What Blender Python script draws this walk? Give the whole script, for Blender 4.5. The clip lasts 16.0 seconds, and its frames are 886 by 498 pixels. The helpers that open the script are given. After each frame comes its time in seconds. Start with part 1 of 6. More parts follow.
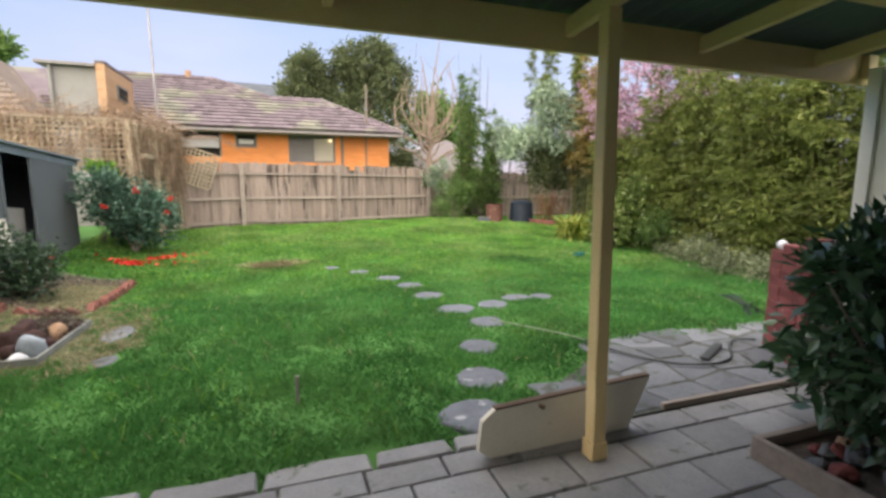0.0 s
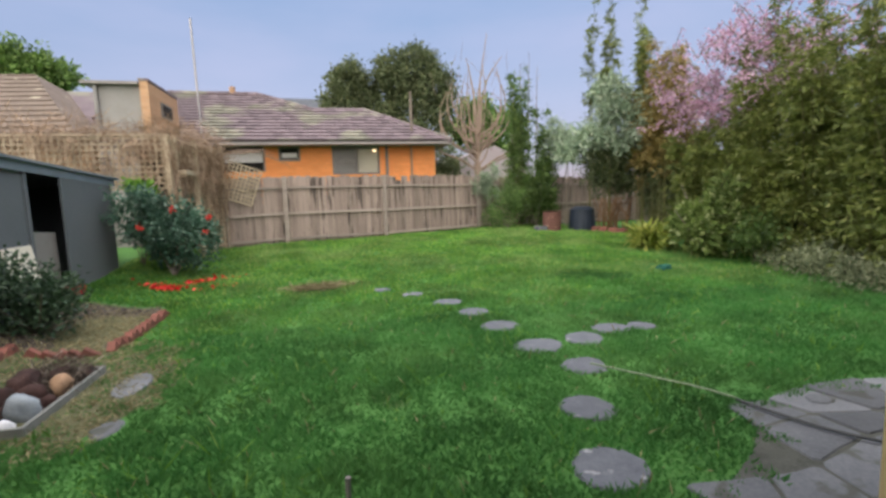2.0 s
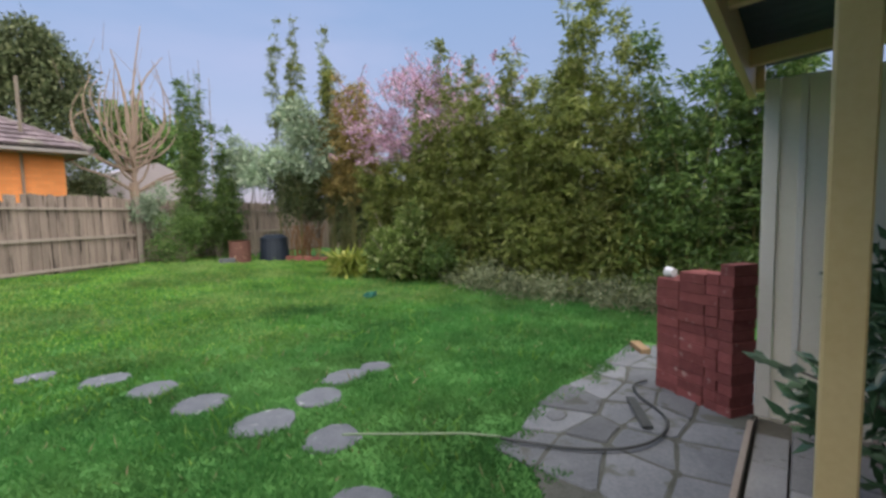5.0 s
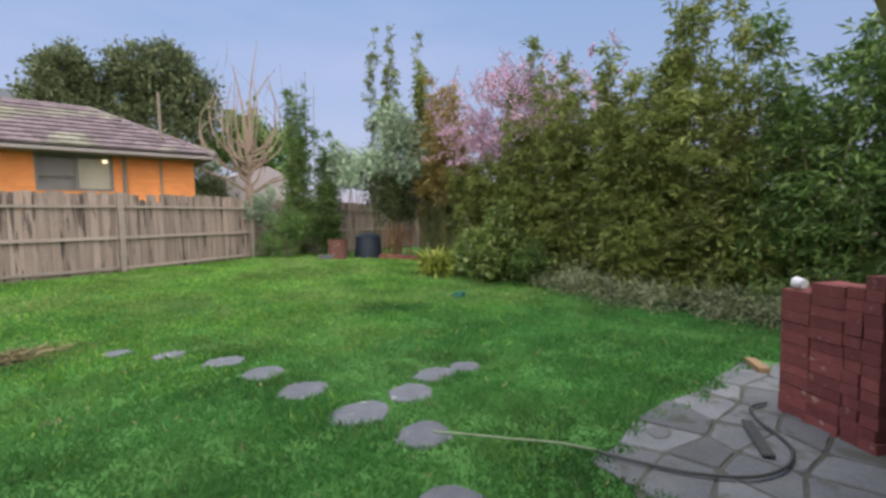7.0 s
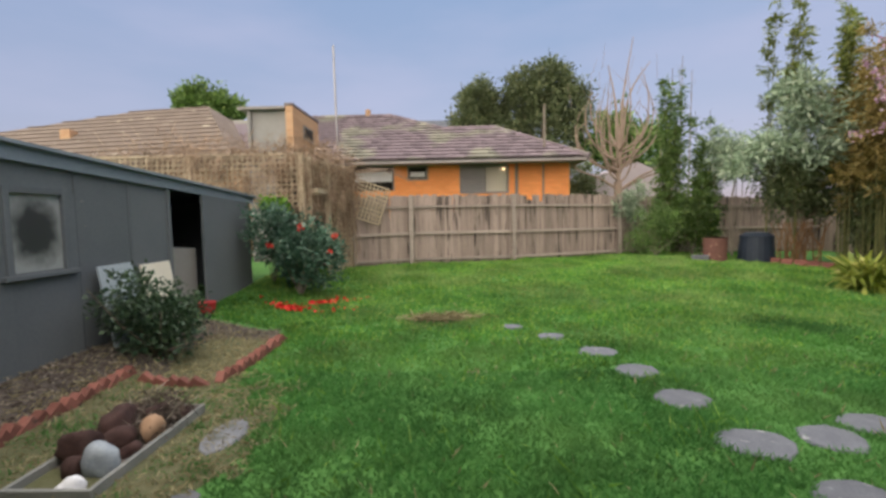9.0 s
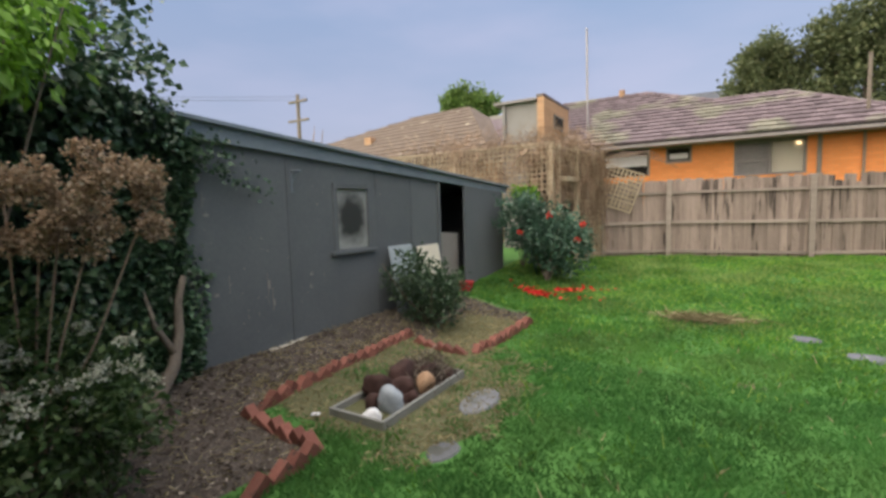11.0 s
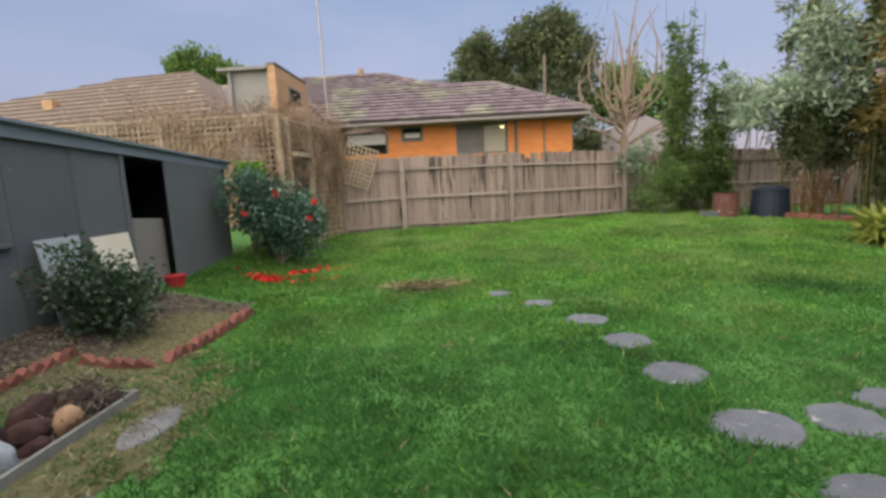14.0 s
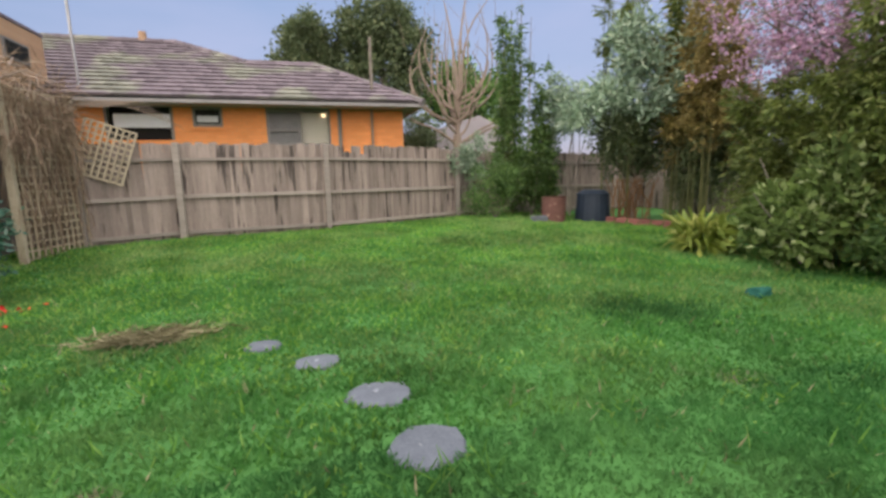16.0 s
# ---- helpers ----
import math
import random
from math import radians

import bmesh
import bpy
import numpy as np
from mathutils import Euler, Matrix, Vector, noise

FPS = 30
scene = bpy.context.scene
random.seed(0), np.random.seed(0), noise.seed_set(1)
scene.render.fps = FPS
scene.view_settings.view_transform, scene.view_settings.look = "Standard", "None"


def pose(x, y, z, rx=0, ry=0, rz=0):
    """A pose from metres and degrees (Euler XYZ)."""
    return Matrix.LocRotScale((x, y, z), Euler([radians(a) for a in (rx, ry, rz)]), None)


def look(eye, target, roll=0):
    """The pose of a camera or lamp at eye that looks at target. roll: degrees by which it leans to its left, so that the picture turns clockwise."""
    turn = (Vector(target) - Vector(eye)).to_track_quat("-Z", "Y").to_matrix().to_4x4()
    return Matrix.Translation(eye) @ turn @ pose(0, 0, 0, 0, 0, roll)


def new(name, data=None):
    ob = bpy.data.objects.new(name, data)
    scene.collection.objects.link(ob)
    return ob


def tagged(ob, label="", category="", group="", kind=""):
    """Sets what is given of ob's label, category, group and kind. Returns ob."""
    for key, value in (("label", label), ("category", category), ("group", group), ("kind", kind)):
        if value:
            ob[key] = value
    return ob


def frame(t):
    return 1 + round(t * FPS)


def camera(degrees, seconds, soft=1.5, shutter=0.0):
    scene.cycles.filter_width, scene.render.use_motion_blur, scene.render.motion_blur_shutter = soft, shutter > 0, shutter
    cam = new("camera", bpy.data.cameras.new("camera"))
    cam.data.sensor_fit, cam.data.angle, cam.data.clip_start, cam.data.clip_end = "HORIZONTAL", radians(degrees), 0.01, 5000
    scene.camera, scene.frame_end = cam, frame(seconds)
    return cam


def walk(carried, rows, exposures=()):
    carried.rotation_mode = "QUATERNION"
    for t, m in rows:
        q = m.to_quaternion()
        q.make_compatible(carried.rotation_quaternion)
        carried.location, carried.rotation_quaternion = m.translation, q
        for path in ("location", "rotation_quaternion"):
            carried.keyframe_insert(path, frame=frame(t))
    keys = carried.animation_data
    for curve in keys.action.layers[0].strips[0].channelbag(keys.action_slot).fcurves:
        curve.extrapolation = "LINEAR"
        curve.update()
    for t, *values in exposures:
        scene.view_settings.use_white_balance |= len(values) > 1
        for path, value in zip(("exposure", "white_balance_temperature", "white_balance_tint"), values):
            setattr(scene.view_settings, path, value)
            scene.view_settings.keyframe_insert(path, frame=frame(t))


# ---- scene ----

cam = camera(87.65, 16.0, soft=3.0)
PATH = [
    (0, (-0.085, -0.095, 1.521), (0.561, 1.777, 1.24), 0.2),
    (0.5, (-0.117, 0.09, 1.515), (0.396, 2.005, 1.254), -0.2),
    (1, (-0.101, 0.393, 1.521), (0.302, 2.338, 1.29), -0.7),
    (1.5, (-0.09, 0.685, 1.501), (0.326, 2.627, 1.265), -1.4),
    (2, (-0.061, 1.026, 1.506), (0.412, 2.954, 1.266), -1.8),
    (2.5, (0.047, 1.308, 1.508), (0.605, 3.214, 1.277), -1.7),
    (3, (0.089, 1.524, 1.507), (0.804, 3.378, 1.288), -1.9),
    (3.5, (0.034, 1.705, 1.498), (0.976, 3.458, 1.303), -1.6),
    (4, (0.089, 1.893, 1.483), (1.281, 3.489, 1.309), -1.5),
    (4.5, (0.131, 1.96, 1.514), (1.547, 3.363, 1.349), -1.4),
    (4.7, (0.09, 1.995, 1.509), (1.59, 3.308, 1.348), -1.3),
    (5.12, (0.088, 2.002, 1.507), (1.686, 3.193, 1.348), -1.2),
    (5.54, (0.082, 2.018, 1.501), (1.715, 3.161, 1.347), -1.1),
    (5.96, (0.076, 2.037, 1.495), (1.691, 3.206, 1.347), -0.8),
    (6.38, (0.070, 2.053, 1.489), (1.615, 3.313, 1.346), -0.7),
    (6.8, (0.068, 2.06, 1.487), (1.486, 3.463, 1.346), -0.6),
    (7, (0.071, 2.056, 1.508), (1.393, 3.548, 1.358), -0.8),
    (7.5, (0.03, 2.078, 1.508), (1.08, 3.774, 1.361), -1.1),
    (8, (0.01, 2.117, 1.486), (0.721, 3.982, 1.349), -1.1),
    (8.5, (-0.048, 2.111, 1.503), (0.291, 4.078, 1.367), -1.1),
    (9, (-0.099, 2.107, 1.507), (-0.14, 4.101, 1.368), -1.1),
    (9.5, (-0.101, 2.079, 1.506), (-0.503, 4.033, 1.364), -1.1),
    (10, (-0.113, 2.052, 1.508), (-0.807, 3.922, 1.355), -1.2),
    (10.2, (-0.123, 2.056, 1.514), (-0.912, 3.887, 1.354), -1.2),
    (10.62, (-0.127, 2.061, 1.510), (-1.061, 3.823, 1.348), -1.3),
    (11.04, (-0.137, 2.074, 1.500), (-1.169, 3.779, 1.334), -1.5),
    (11.46, (-0.149, 2.088, 1.487), (-1.232, 3.763, 1.316), -1.7),
    (11.88, (-0.159, 2.101, 1.477), (-1.241, 3.776, 1.302), -1.9),
    (12.3, (-0.163, 2.106, 1.473), (-1.186, 3.815, 1.296), -2.0),
    (12.5, (-0.151, 2.11, 1.474), (-1.122, 3.849, 1.293), -2.1),
    (13, (-0.083, 2.184, 1.458), (-0.856, 4.017, 1.257), -2.5),
    (13.5, (0.091, 2.369, 1.458), (-0.399, 4.294, 1.222), -2.6),
    (14, (0.277, 2.598, 1.427), (0.186, 4.575, 1.14), -2.8),
    (14.5, (0.471, 3.0, 1.403), (0.725, 4.951, 1.042), -2.9),
    (15, (0.663, 3.434, 1.411), (1.139, 5.341, 1.046), -2.9),
    (15.5, (0.903, 3.863, 1.387), (1.455, 5.754, 1.04), -2.3),
    (16, (1.13, 4.313, 1.378), (1.671, 6.213, 1.064), -1.3),
]
walk(cam, [(t, look(eye, target, roll)) for t, eye, target, roll in PATH], [(0, 1.18, 6650, 10), (1, 0.98, 6550, 10), (2, 0.7, 6380, 10), (3, 0.66, 6380, 10), (4.5, 0.66, 6280, 10), (7.5, 0.66, 6200, 10), (8.5, 0.63, 6420, 10), (9.5, 0.58, 6850, 10), (10.2, 0.6, 6850, 10), (12.5, 0.86, 6620, 10), (13.5, 0.64, 6620, 10), (14.2, 0.54, 6550, 10), (15, 0.58, 6250, 10), (16, 0.62, 6250, 10)])

# ---- light: dusk, a bright sky just after sunset ----
SUN_EL, SUN_ROT = 4.0, 200.0
world = bpy.data.worlds.new("dusk_sky")
scene.world = world
world.use_nodes = True
wn, wl = world.node_tree.nodes, world.node_tree.links
wn.clear()
sky = wn.new("ShaderNodeTexSky")
sky.sky_type, sky.sun_disc = "NISHITA", False
sky.sun_elevation, sky.sun_rotation = radians(SUN_EL), radians(SUN_ROT)
sky.air_density, sky.dust_density, sky.ozone_density = 1.0, 0.6, 2.0
tint = wn.new("ShaderNodeMix")
tint.data_type, tint.blend_type = "RGBA", "MIX"
tint.inputs[0].default_value = 0.62
geo = wn.new("ShaderNodeTexCoord")
sep = wn.new("ShaderNodeSeparateXYZ")
band = wn.new("ShaderNodeValToRGB")
for i, (p, c) in enumerate([(0.0, (5.2, 4.6, 6.2)), (0.18, (4.2, 4.8, 7.1)), (0.55, (2.8, 4.3, 7.2)), (1.0, (2.6, 3.9, 7.0))]):
    e = band.color_ramp.elements[i] if i < 2 else band.color_ramp.elements.new(p)
    e.position, e.color = p, (*c, 1)
bgd, wout = wn.new("ShaderNodeBackground"), wn.new("ShaderNodeOutputWorld")
bgd.inputs[1].default_value = 0.086
wl.new(geo.outputs["Generated"], sep.inputs[0])
wl.new(sep.outputs[2], band.inputs[0])
wl.new(sky.outputs[0], tint.inputs[6])
wl.new(band.outputs[0], tint.inputs[7])
haze = wn.new("ShaderNodeTexNoise")
haze.inputs["Scale"].default_value, haze.inputs["Detail"].default_value = 1.6, 5
squash = wn.new("ShaderNodeMapping")
squash.inputs["Scale"].default_value = (1, 1, 3.5)
veil = wn.new("ShaderNodeMapRange")
veil.inputs[1].default_value, veil.inputs[2].default_value, veil.inputs[4].default_value = 0.45, 0.75, 0.45
cloud = wn.new("ShaderNodeMix")
cloud.data_type = "RGBA"
cloud.inputs[7].default_value = (4.6, 4.6, 6.3, 1)
wl.new(geo.outputs["Generated"], squash.inputs[0])
wl.new(squash.outputs[0], haze.inputs["Vector"])
wl.new(haze.outputs[0], veil.inputs[0])
wl.new(veil.outputs[0], cloud.inputs[0])
wl.new(tint.outputs[2], cloud.inputs[6])
wl.new(cloud.outputs[2], bgd.inputs[0])
wl.new(bgd.outputs[0], wout.inputs[0])
sun_data = bpy.data.lights.new("sun", "SUN")
sun_data.energy, sun_data.angle, sun_data.color = 4.6, radians(125), (1.0, 0.89, 0.74)
sun = new("sun", sun_data)
sun.matrix_world = look((-3.5, -4, 14.5), (0, 4, 0))


# ---- materials ----
def nodes_of(name):
    m = bpy.data.materials.new(name)
    m.use_nodes = True
    nt = m.node_tree
    return m, nt.nodes, nt.links, nt.nodes["Principled BSDF"]


def surface(name, c1, c2, scale=3.0, fine=40.0, rough=0.8, bump=0.3, stretch=(1, 1, 1), rnd=0.25, spots=None, metal=0.0, contrast=0.5, spec=0.3, spot_size=9.0, spot_at=0.62, depth=0.01, whole=False):
    """Two-scale mottled paint, timber, stone or soil; rnd varies the pieces of one thing; whole lets stains run across them."""
    m, n, l, p = nodes_of(name)
    tc, mp, oi = n.new("ShaderNodeTexCoord"), n.new("ShaderNodeMapping"), n.new("ShaderNodeObjectInfo")
    mp.inputs["Scale"].default_value = stretch
    off = n.new("ShaderNodeVectorMath")
    off.operation = "MULTIPLY_ADD"
    comb = n.new("ShaderNodeCombineXYZ")
    for i in range(3):
        l.new(oi.outputs["Random"], comb.inputs[i])
    l.new(comb.outputs[0], off.inputs[0])
    off.inputs[1].default_value = (37, 53, 71)
    l.new(tc.outputs["Object"], mp.inputs[0])
    l.new(mp.outputs[0], off.inputs[2])
    big, small = n.new("ShaderNodeTexNoise"), n.new("ShaderNodeTexNoise")
    big.inputs["Scale"].default_value, small.inputs["Scale"].default_value = scale, fine
    big.inputs["Detail"].default_value, small.inputs["Detail"].default_value = 6, 5
    big.inputs["Roughness"].default_value = 0.65
    l.new(off.outputs[0], big.inputs["Vector"])
    l.new(off.outputs[0], small.inputs["Vector"])
    add = n.new("ShaderNodeMix")
    add.inputs[0].default_value = 0.4
    l.new(big.outputs[0], add.inputs[2])
    l.new(small.outputs[0], add.inputs[3])
    ramp = n.new("ShaderNodeMapRange")
    ramp.inputs[1].default_value, ramp.inputs[2].default_value = 0.5 - contrast / 2.6, 0.5 + contrast / 2.6
    l.new(add.outputs[0], ramp.inputs[0])
    mix = n.new("ShaderNodeMix")
    mix.data_type = "RGBA"
    l.new(ramp.outputs[0], mix.inputs[0])
    mix.inputs[6].default_value, mix.inputs[7].default_value = (*c1, 1), (*c2, 1)
    col = mix.outputs[2]
    if spots:
        sp = n.new("ShaderNodeTexNoise")
        sp.inputs["Scale"].default_value, sp.inputs["Detail"].default_value = spot_size, 7
        if whole:
            l.new(n.new("ShaderNodeNewGeometry").outputs["Position"], sp.inputs["Vector"])
        else:
            l.new(off.outputs[0], sp.inputs["Vector"])
        th = n.new("ShaderNodeMapRange")
        th.inputs[1].default_value, th.inputs[2].default_value = spot_at, spot_at + 0.07
        l.new(sp.outputs[0], th.inputs[0])
        mx = n.new("ShaderNodeMix")
        mx.data_type = "RGBA"
        l.new(th.outputs[0], mx.inputs[0])
        l.new(col, mx.inputs[6])
        mx.inputs[7].default_value = (*spots, 1)
        col = mx.outputs[2]
    hsv = n.new("ShaderNodeHueSaturation")
    val = n.new("ShaderNodeMapRange")
    val.inputs[3].default_value, val.inputs[4].default_value = 1 - rnd, 1 + rnd
    l.new(oi.outputs["Random"], val.inputs[0])
    l.new(val.outputs[0], hsv.inputs["Value"])
    l.new(col, hsv.inputs["Color"])
    l.new(hsv.outputs[0], p.inputs["Base Color"])
    p.inputs["Roughness"].default_value, p.inputs["Metallic"].default_value = rough, metal
    p.inputs["Specular IOR Level"].default_value = spec
    if bump:
        bp = n.new("ShaderNodeBump")
        bp.inputs["Strength"].default_value, bp.inputs["Distance"].default_value = bump, depth
        l.new(add.outputs[0], bp.inputs["Height"])
        l.new(bp.outputs[0], p.inputs["Normal"])
    return m


def leaf(name, c1, c2, c3=None, rough=0.5, glow=0.25, spec=0.4, patch=None):
    """Leaves, petals, grass: colour by island, some light let through."""
    m, n, l, p = nodes_of(name)
    g = n.new("ShaderNodeNewGeometry")
    r = n.new("ShaderNodeValToRGB")
    r.color_ramp.elements[0].color, r.color_ramp.elements[1].color = (*c1, 1), (*c2, 1)
    if c3:
        r.color_ramp.elements[1].position = 0.8
        r.color_ramp.elements.new(1.0).color = (*c3, 1)
    l.new(g.outputs["Random Per Island"], r.inputs[0])
    tc, nz = n.new("ShaderNodeTexCoord"), n.new("ShaderNodeTexNoise")
    nz.inputs["Scale"].default_value, nz.inputs["Detail"].default_value = 1.0, 5
    l.new(tc.outputs["Object"], nz.inputs["Vector"])
    mr = n.new("ShaderNodeMapRange")
    mr.inputs[1].default_value, mr.inputs[2].default_value = 0.3, 0.7
    mr.inputs[3].default_value, mr.inputs[4].default_value = 0.65, 1.3
    l.new(nz.outputs[0], mr.inputs[0])
    hsv = n.new("ShaderNodeHueSaturation")
    l.new(mr.outputs[0], hsv.inputs["Value"])
    col = r.outputs[0]
    if patch:
        wide, cut, mixed = n.new("ShaderNodeTexNoise"), n.new("ShaderNodeMapRange"), n.new("ShaderNodeMix")
        wide.inputs["Scale"].default_value, wide.inputs["Detail"].default_value = 0.55, 6
        wide.inputs["Roughness"].default_value = 0.65
        cut.inputs[1].default_value, cut.inputs[2].default_value = 0.46, 0.68
        mixed.data_type = "RGBA"
        mixed.inputs[7].default_value = (*patch, 1)
        l.new(tc.outputs["Object"], wide.inputs["Vector"])
        l.new(wide.outputs[0], cut.inputs[0])
        l.new(cut.outputs[0], mixed.inputs[0])
        l.new(col, mixed.inputs[6])
        col = mixed.outputs[2]
    l.new(col, hsv.inputs["Color"])
    l.new(hsv.outputs[0], p.inputs["Base Color"])
    p.inputs["Roughness"].default_value, p.inputs["Specular IOR Level"].default_value = rough, spec
    t, mx = n.new("ShaderNodeBsdfTranslucent"), n.new("ShaderNodeMixShader")
    mx.inputs[0].default_value = glow
    l.new(hsv.outputs[0], t.inputs["Color"])
    l.new(p.outputs[0], mx.inputs[1])
    l.new(t.outputs[0], mx.inputs[2])
    l.new(mx.outputs[0], n["Material Output"].inputs["Surface"])
    return m


def brickwork(name, brick, brick2, mortar, sx=1.0, rough=0.85):
    m, n, l, p = nodes_of(name)
    tc, mp, b = n.new("ShaderNodeTexCoord"), n.new("ShaderNodeMapping"), n.new("ShaderNodeTexBrick")
    mp.inputs["Rotation"].default_value = (radians(90), 0, 0)
    l.new(tc.outputs["Object"], mp.inputs[0])
    l.new(mp.outputs[0], b.inputs["Vector"])
    b.inputs["Color1"].default_value, b.inputs["Color2"].default_value, b.inputs["Mortar"].default_value = (*brick, 1), (*brick2, 1), (*mortar, 1)
    b.inputs["Scale"].default_value, b.inputs["Brick Width"].default_value, b.inputs["Row Height"].default_value = 1.0, 0.24, 0.086
    b.inputs["Mortar Size"].default_value, b.inputs["Mortar Smooth"].default_value = 0.006, 0.3
    nz = n.new("ShaderNodeTexNoise")
    nz.inputs["Scale"].default_value, nz.inputs["Detail"].default_value = 1.3, 6
    l.new(tc.outputs["Object"], nz.inputs["Vector"])
    mr = n.new("ShaderNodeMapRange")
    mr.inputs[3].default_value, mr.inputs[4].default_value = 0.8, 1.2
    l.new(nz.outputs[0], mr.inputs[0])
    hsv = n.new("ShaderNodeHueSaturation")
    l.new(mr.outputs[0], hsv.inputs["Value"])
    l.new(b.outputs["Color"], hsv.inputs["Color"])
    l.new(hsv.outputs[0], p.inputs["Base Color"])
    bp = n.new("ShaderNodeBump")
    bp.inputs["Strength"].default_value, bp.inputs["Distance"].default_value, bp.invert = 0.4, 0.006, True
    l.new(b.outputs["Fac"], bp.inputs["Height"])
    l.new(bp.outputs[0], p.inputs["Normal"])
    p.inputs["Roughness"].default_value = rough
    return m


soil = surface("lawn_soil", (0.05, 0.15, 0.034), (0.08, 0.2, 0.045), 1.2, 30, 0.95, 0.8, spots=(0.10, 0.10, 0.05), spot_size=1.3, spot_at=0.66, rnd=0, depth=0.03)
mulch_m = surface("mulch", (0.04, 0.034, 0.03), (0.145, 0.122, 0.105), 9, 55, 0.95, 1.0, rnd=0, contrast=0.45, depth=0.03)
strawy = surface("dry_grass_soil", (0.06, 0.075, 0.03), (0.15, 0.14, 0.08), 6, 60, 0.95, 0.8, rnd=0, depth=0.02)
chip_m = leaf("wood_chips", (0.045, 0.036, 0.031), (0.165, 0.135, 0.112), (0.45, 0.4, 0.34), 0.9, 0.0, 0.1)
grass_m = leaf("grass_blades", (0.058, 0.185, 0.048), (0.084, 0.24, 0.06), (0.13, 0.3, 0.088), 0.7, 0.42, 0.15, (0.13, 0.275, 0.08))
mid_grass_m = leaf("mid_grass_blades", (0.07, 0.205, 0.045), (0.105, 0.275, 0.06), (0.175, 0.35, 0.1), 0.7, 0.42, 0.15, (0.18, 0.32, 0.095))
pale_grass_m = leaf("pale_grass_blades", (0.17, 0.33, 0.05), (0.26, 0.45, 0.075), (0.37, 0.5, 0.15), 0.7, 0.45, 0.15, (0.34, 0.40, 0.15))
dry_m = leaf("dry_grass", (0.2, 0.175, 0.09), (0.42, 0.37, 0.22), None, 0.8, 0.2, 0.1)
paver_m = surface("concrete_paver", (0.19, 0.19, 0.2), (0.31, 0.305, 0.305), 4, 60, 0.7, 0.35, rnd=0.22, spots=(0.13, 0.13, 0.12), spot_at=0.64)
flag_m = surface("flagstone", (0.09, 0.098, 0.112), (0.185, 0.192, 0.207), 2.4, 50, 0.8, 0.5, rnd=0.3, spots=(0.09, 0.095, 0.085), spot_at=0.56, spot_size=5)
step_m = surface("stepping_stone", (0.085, 0.094, 0.112), (0.165, 0.175, 0.2), 7, 60, 0.85, 0.5, rnd=0.15, spots=(0.34, 0.345, 0.36), spot_at=0.63, spot_size=9)
sand_m = surface("joint_dirt", (0.09, 0.085, 0.075), (0.17, 0.16, 0.13), 8, 60, 0.95, 0.7, rnd=0)
cream = surface("cream_paint", (0.66, 0.49, 0.24), (0.75, 0.59, 0.32), 3, 50, 0.5, 0.12, rnd=0.03, spots=(0.42, 0.33, 0.2), spot_at=0.71)
cream_wall_m = surface("cream_sheet", (0.76, 0.72, 0.6), (0.83, 0.79, 0.68), 2, 40, 0.6, 0.08, rnd=0.02)
white_trim = surface("white_trim", (0.72, 0.70, 0.63), (0.8, 0.78, 0.72), 4, 40, 0.5, 0.1, rnd=0.03)
roof_under = surface("blue_grey_roofing", (0.06, 0.09, 0.11), (0.10, 0.13, 0.15), 2, 30, 0.6, 0.1, rnd=0.05)
board_m = surface("painted_board", (0.66, 0.62, 0.52), (0.76, 0.72, 0.62), 3, 40, 0.55, 0.15, rnd=0, spots=(0.5, 0.42, 0.3), spot_at=0.68)
board_edge = surface("dark_board_edge", (0.09, 0.06, 0.04), (0.16, 0.11, 0.08), 12, 60, 0.8, 0.4, rnd=0)
shed_m = surface("grey_shed_paint", (0.1, 0.116, 0.128), (0.14, 0.156, 0.168), 1.2, 35, 0.6, 0.12, rnd=0.05)
shed_trim_m = surface("blue_grey_trim", (0.15, 0.19, 0.23), (0.21, 0.255, 0.3), 3, 40, 0.55, 0.2, rnd=0.05)
# near-black: shade painted as colour behind openings; also panes and the eave strip
dark_m = surface("shade_black", (0.01, 0.01, 0.01), (0.02, 0.018, 0.016), 3, 30, 0.9, 0.1, rnd=0)
old_timber = surface("weathered_paling", (0.175, 0.14, 0.12), (0.36, 0.285, 0.245), 1.3, 18, 0.9, 0.4, stretch=(7, 7, 0.8), rnd=0.22, spots=(0.078, 0.062, 0.054), spot_at=0.565, spot_size=1.2)
rail_m = surface("weathered_rail", (0.22, 0.18, 0.155), (0.36, 0.31, 0.27), 2, 25, 0.9, 0.4, stretch=(1, 8, 8), rnd=0.15)
lattice_m = surface("lattice_timber", (0.36, 0.29, 0.20), (0.52, 0.44, 0.32), 5, 40, 0.85, 0.3, rnd=0.2)
vine_m = leaf("dead_vine", (0.16, 0.11, 0.075), (0.36, 0.26, 0.18), (0.48, 0.37, 0.27), 0.9, 0.05, 0.1)
orange = brickwork("orange_brick", (0.8, 0.3, 0.095), (0.72, 0.255, 0.075), (0.64, 0.28, 0.11))
tan_brick = brickwork("tan_brick", (0.50, 0.30, 0.17), (0.42, 0.24, 0.13), (0.45, 0.33, 0.22))
tile_m = surface("roof_tile", (0.11, 0.085, 0.098), (0.205, 0.165, 0.18), 2.0, 18, 0.85, 0.3, rnd=0.25, spots=(0.205, 0.2, 0.16), spot_at=0.51, spot_size=0.6, whole=True)
brown_tile = surface("brown_roof_tile", (0.12, 0.095, 0.078), (0.22, 0.175, 0.145), 1.5, 15, 0.9, 0.3, rnd=0.2, spots=(0.4, 0.36, 0.28), spot_at=0.64, spot_size=2)
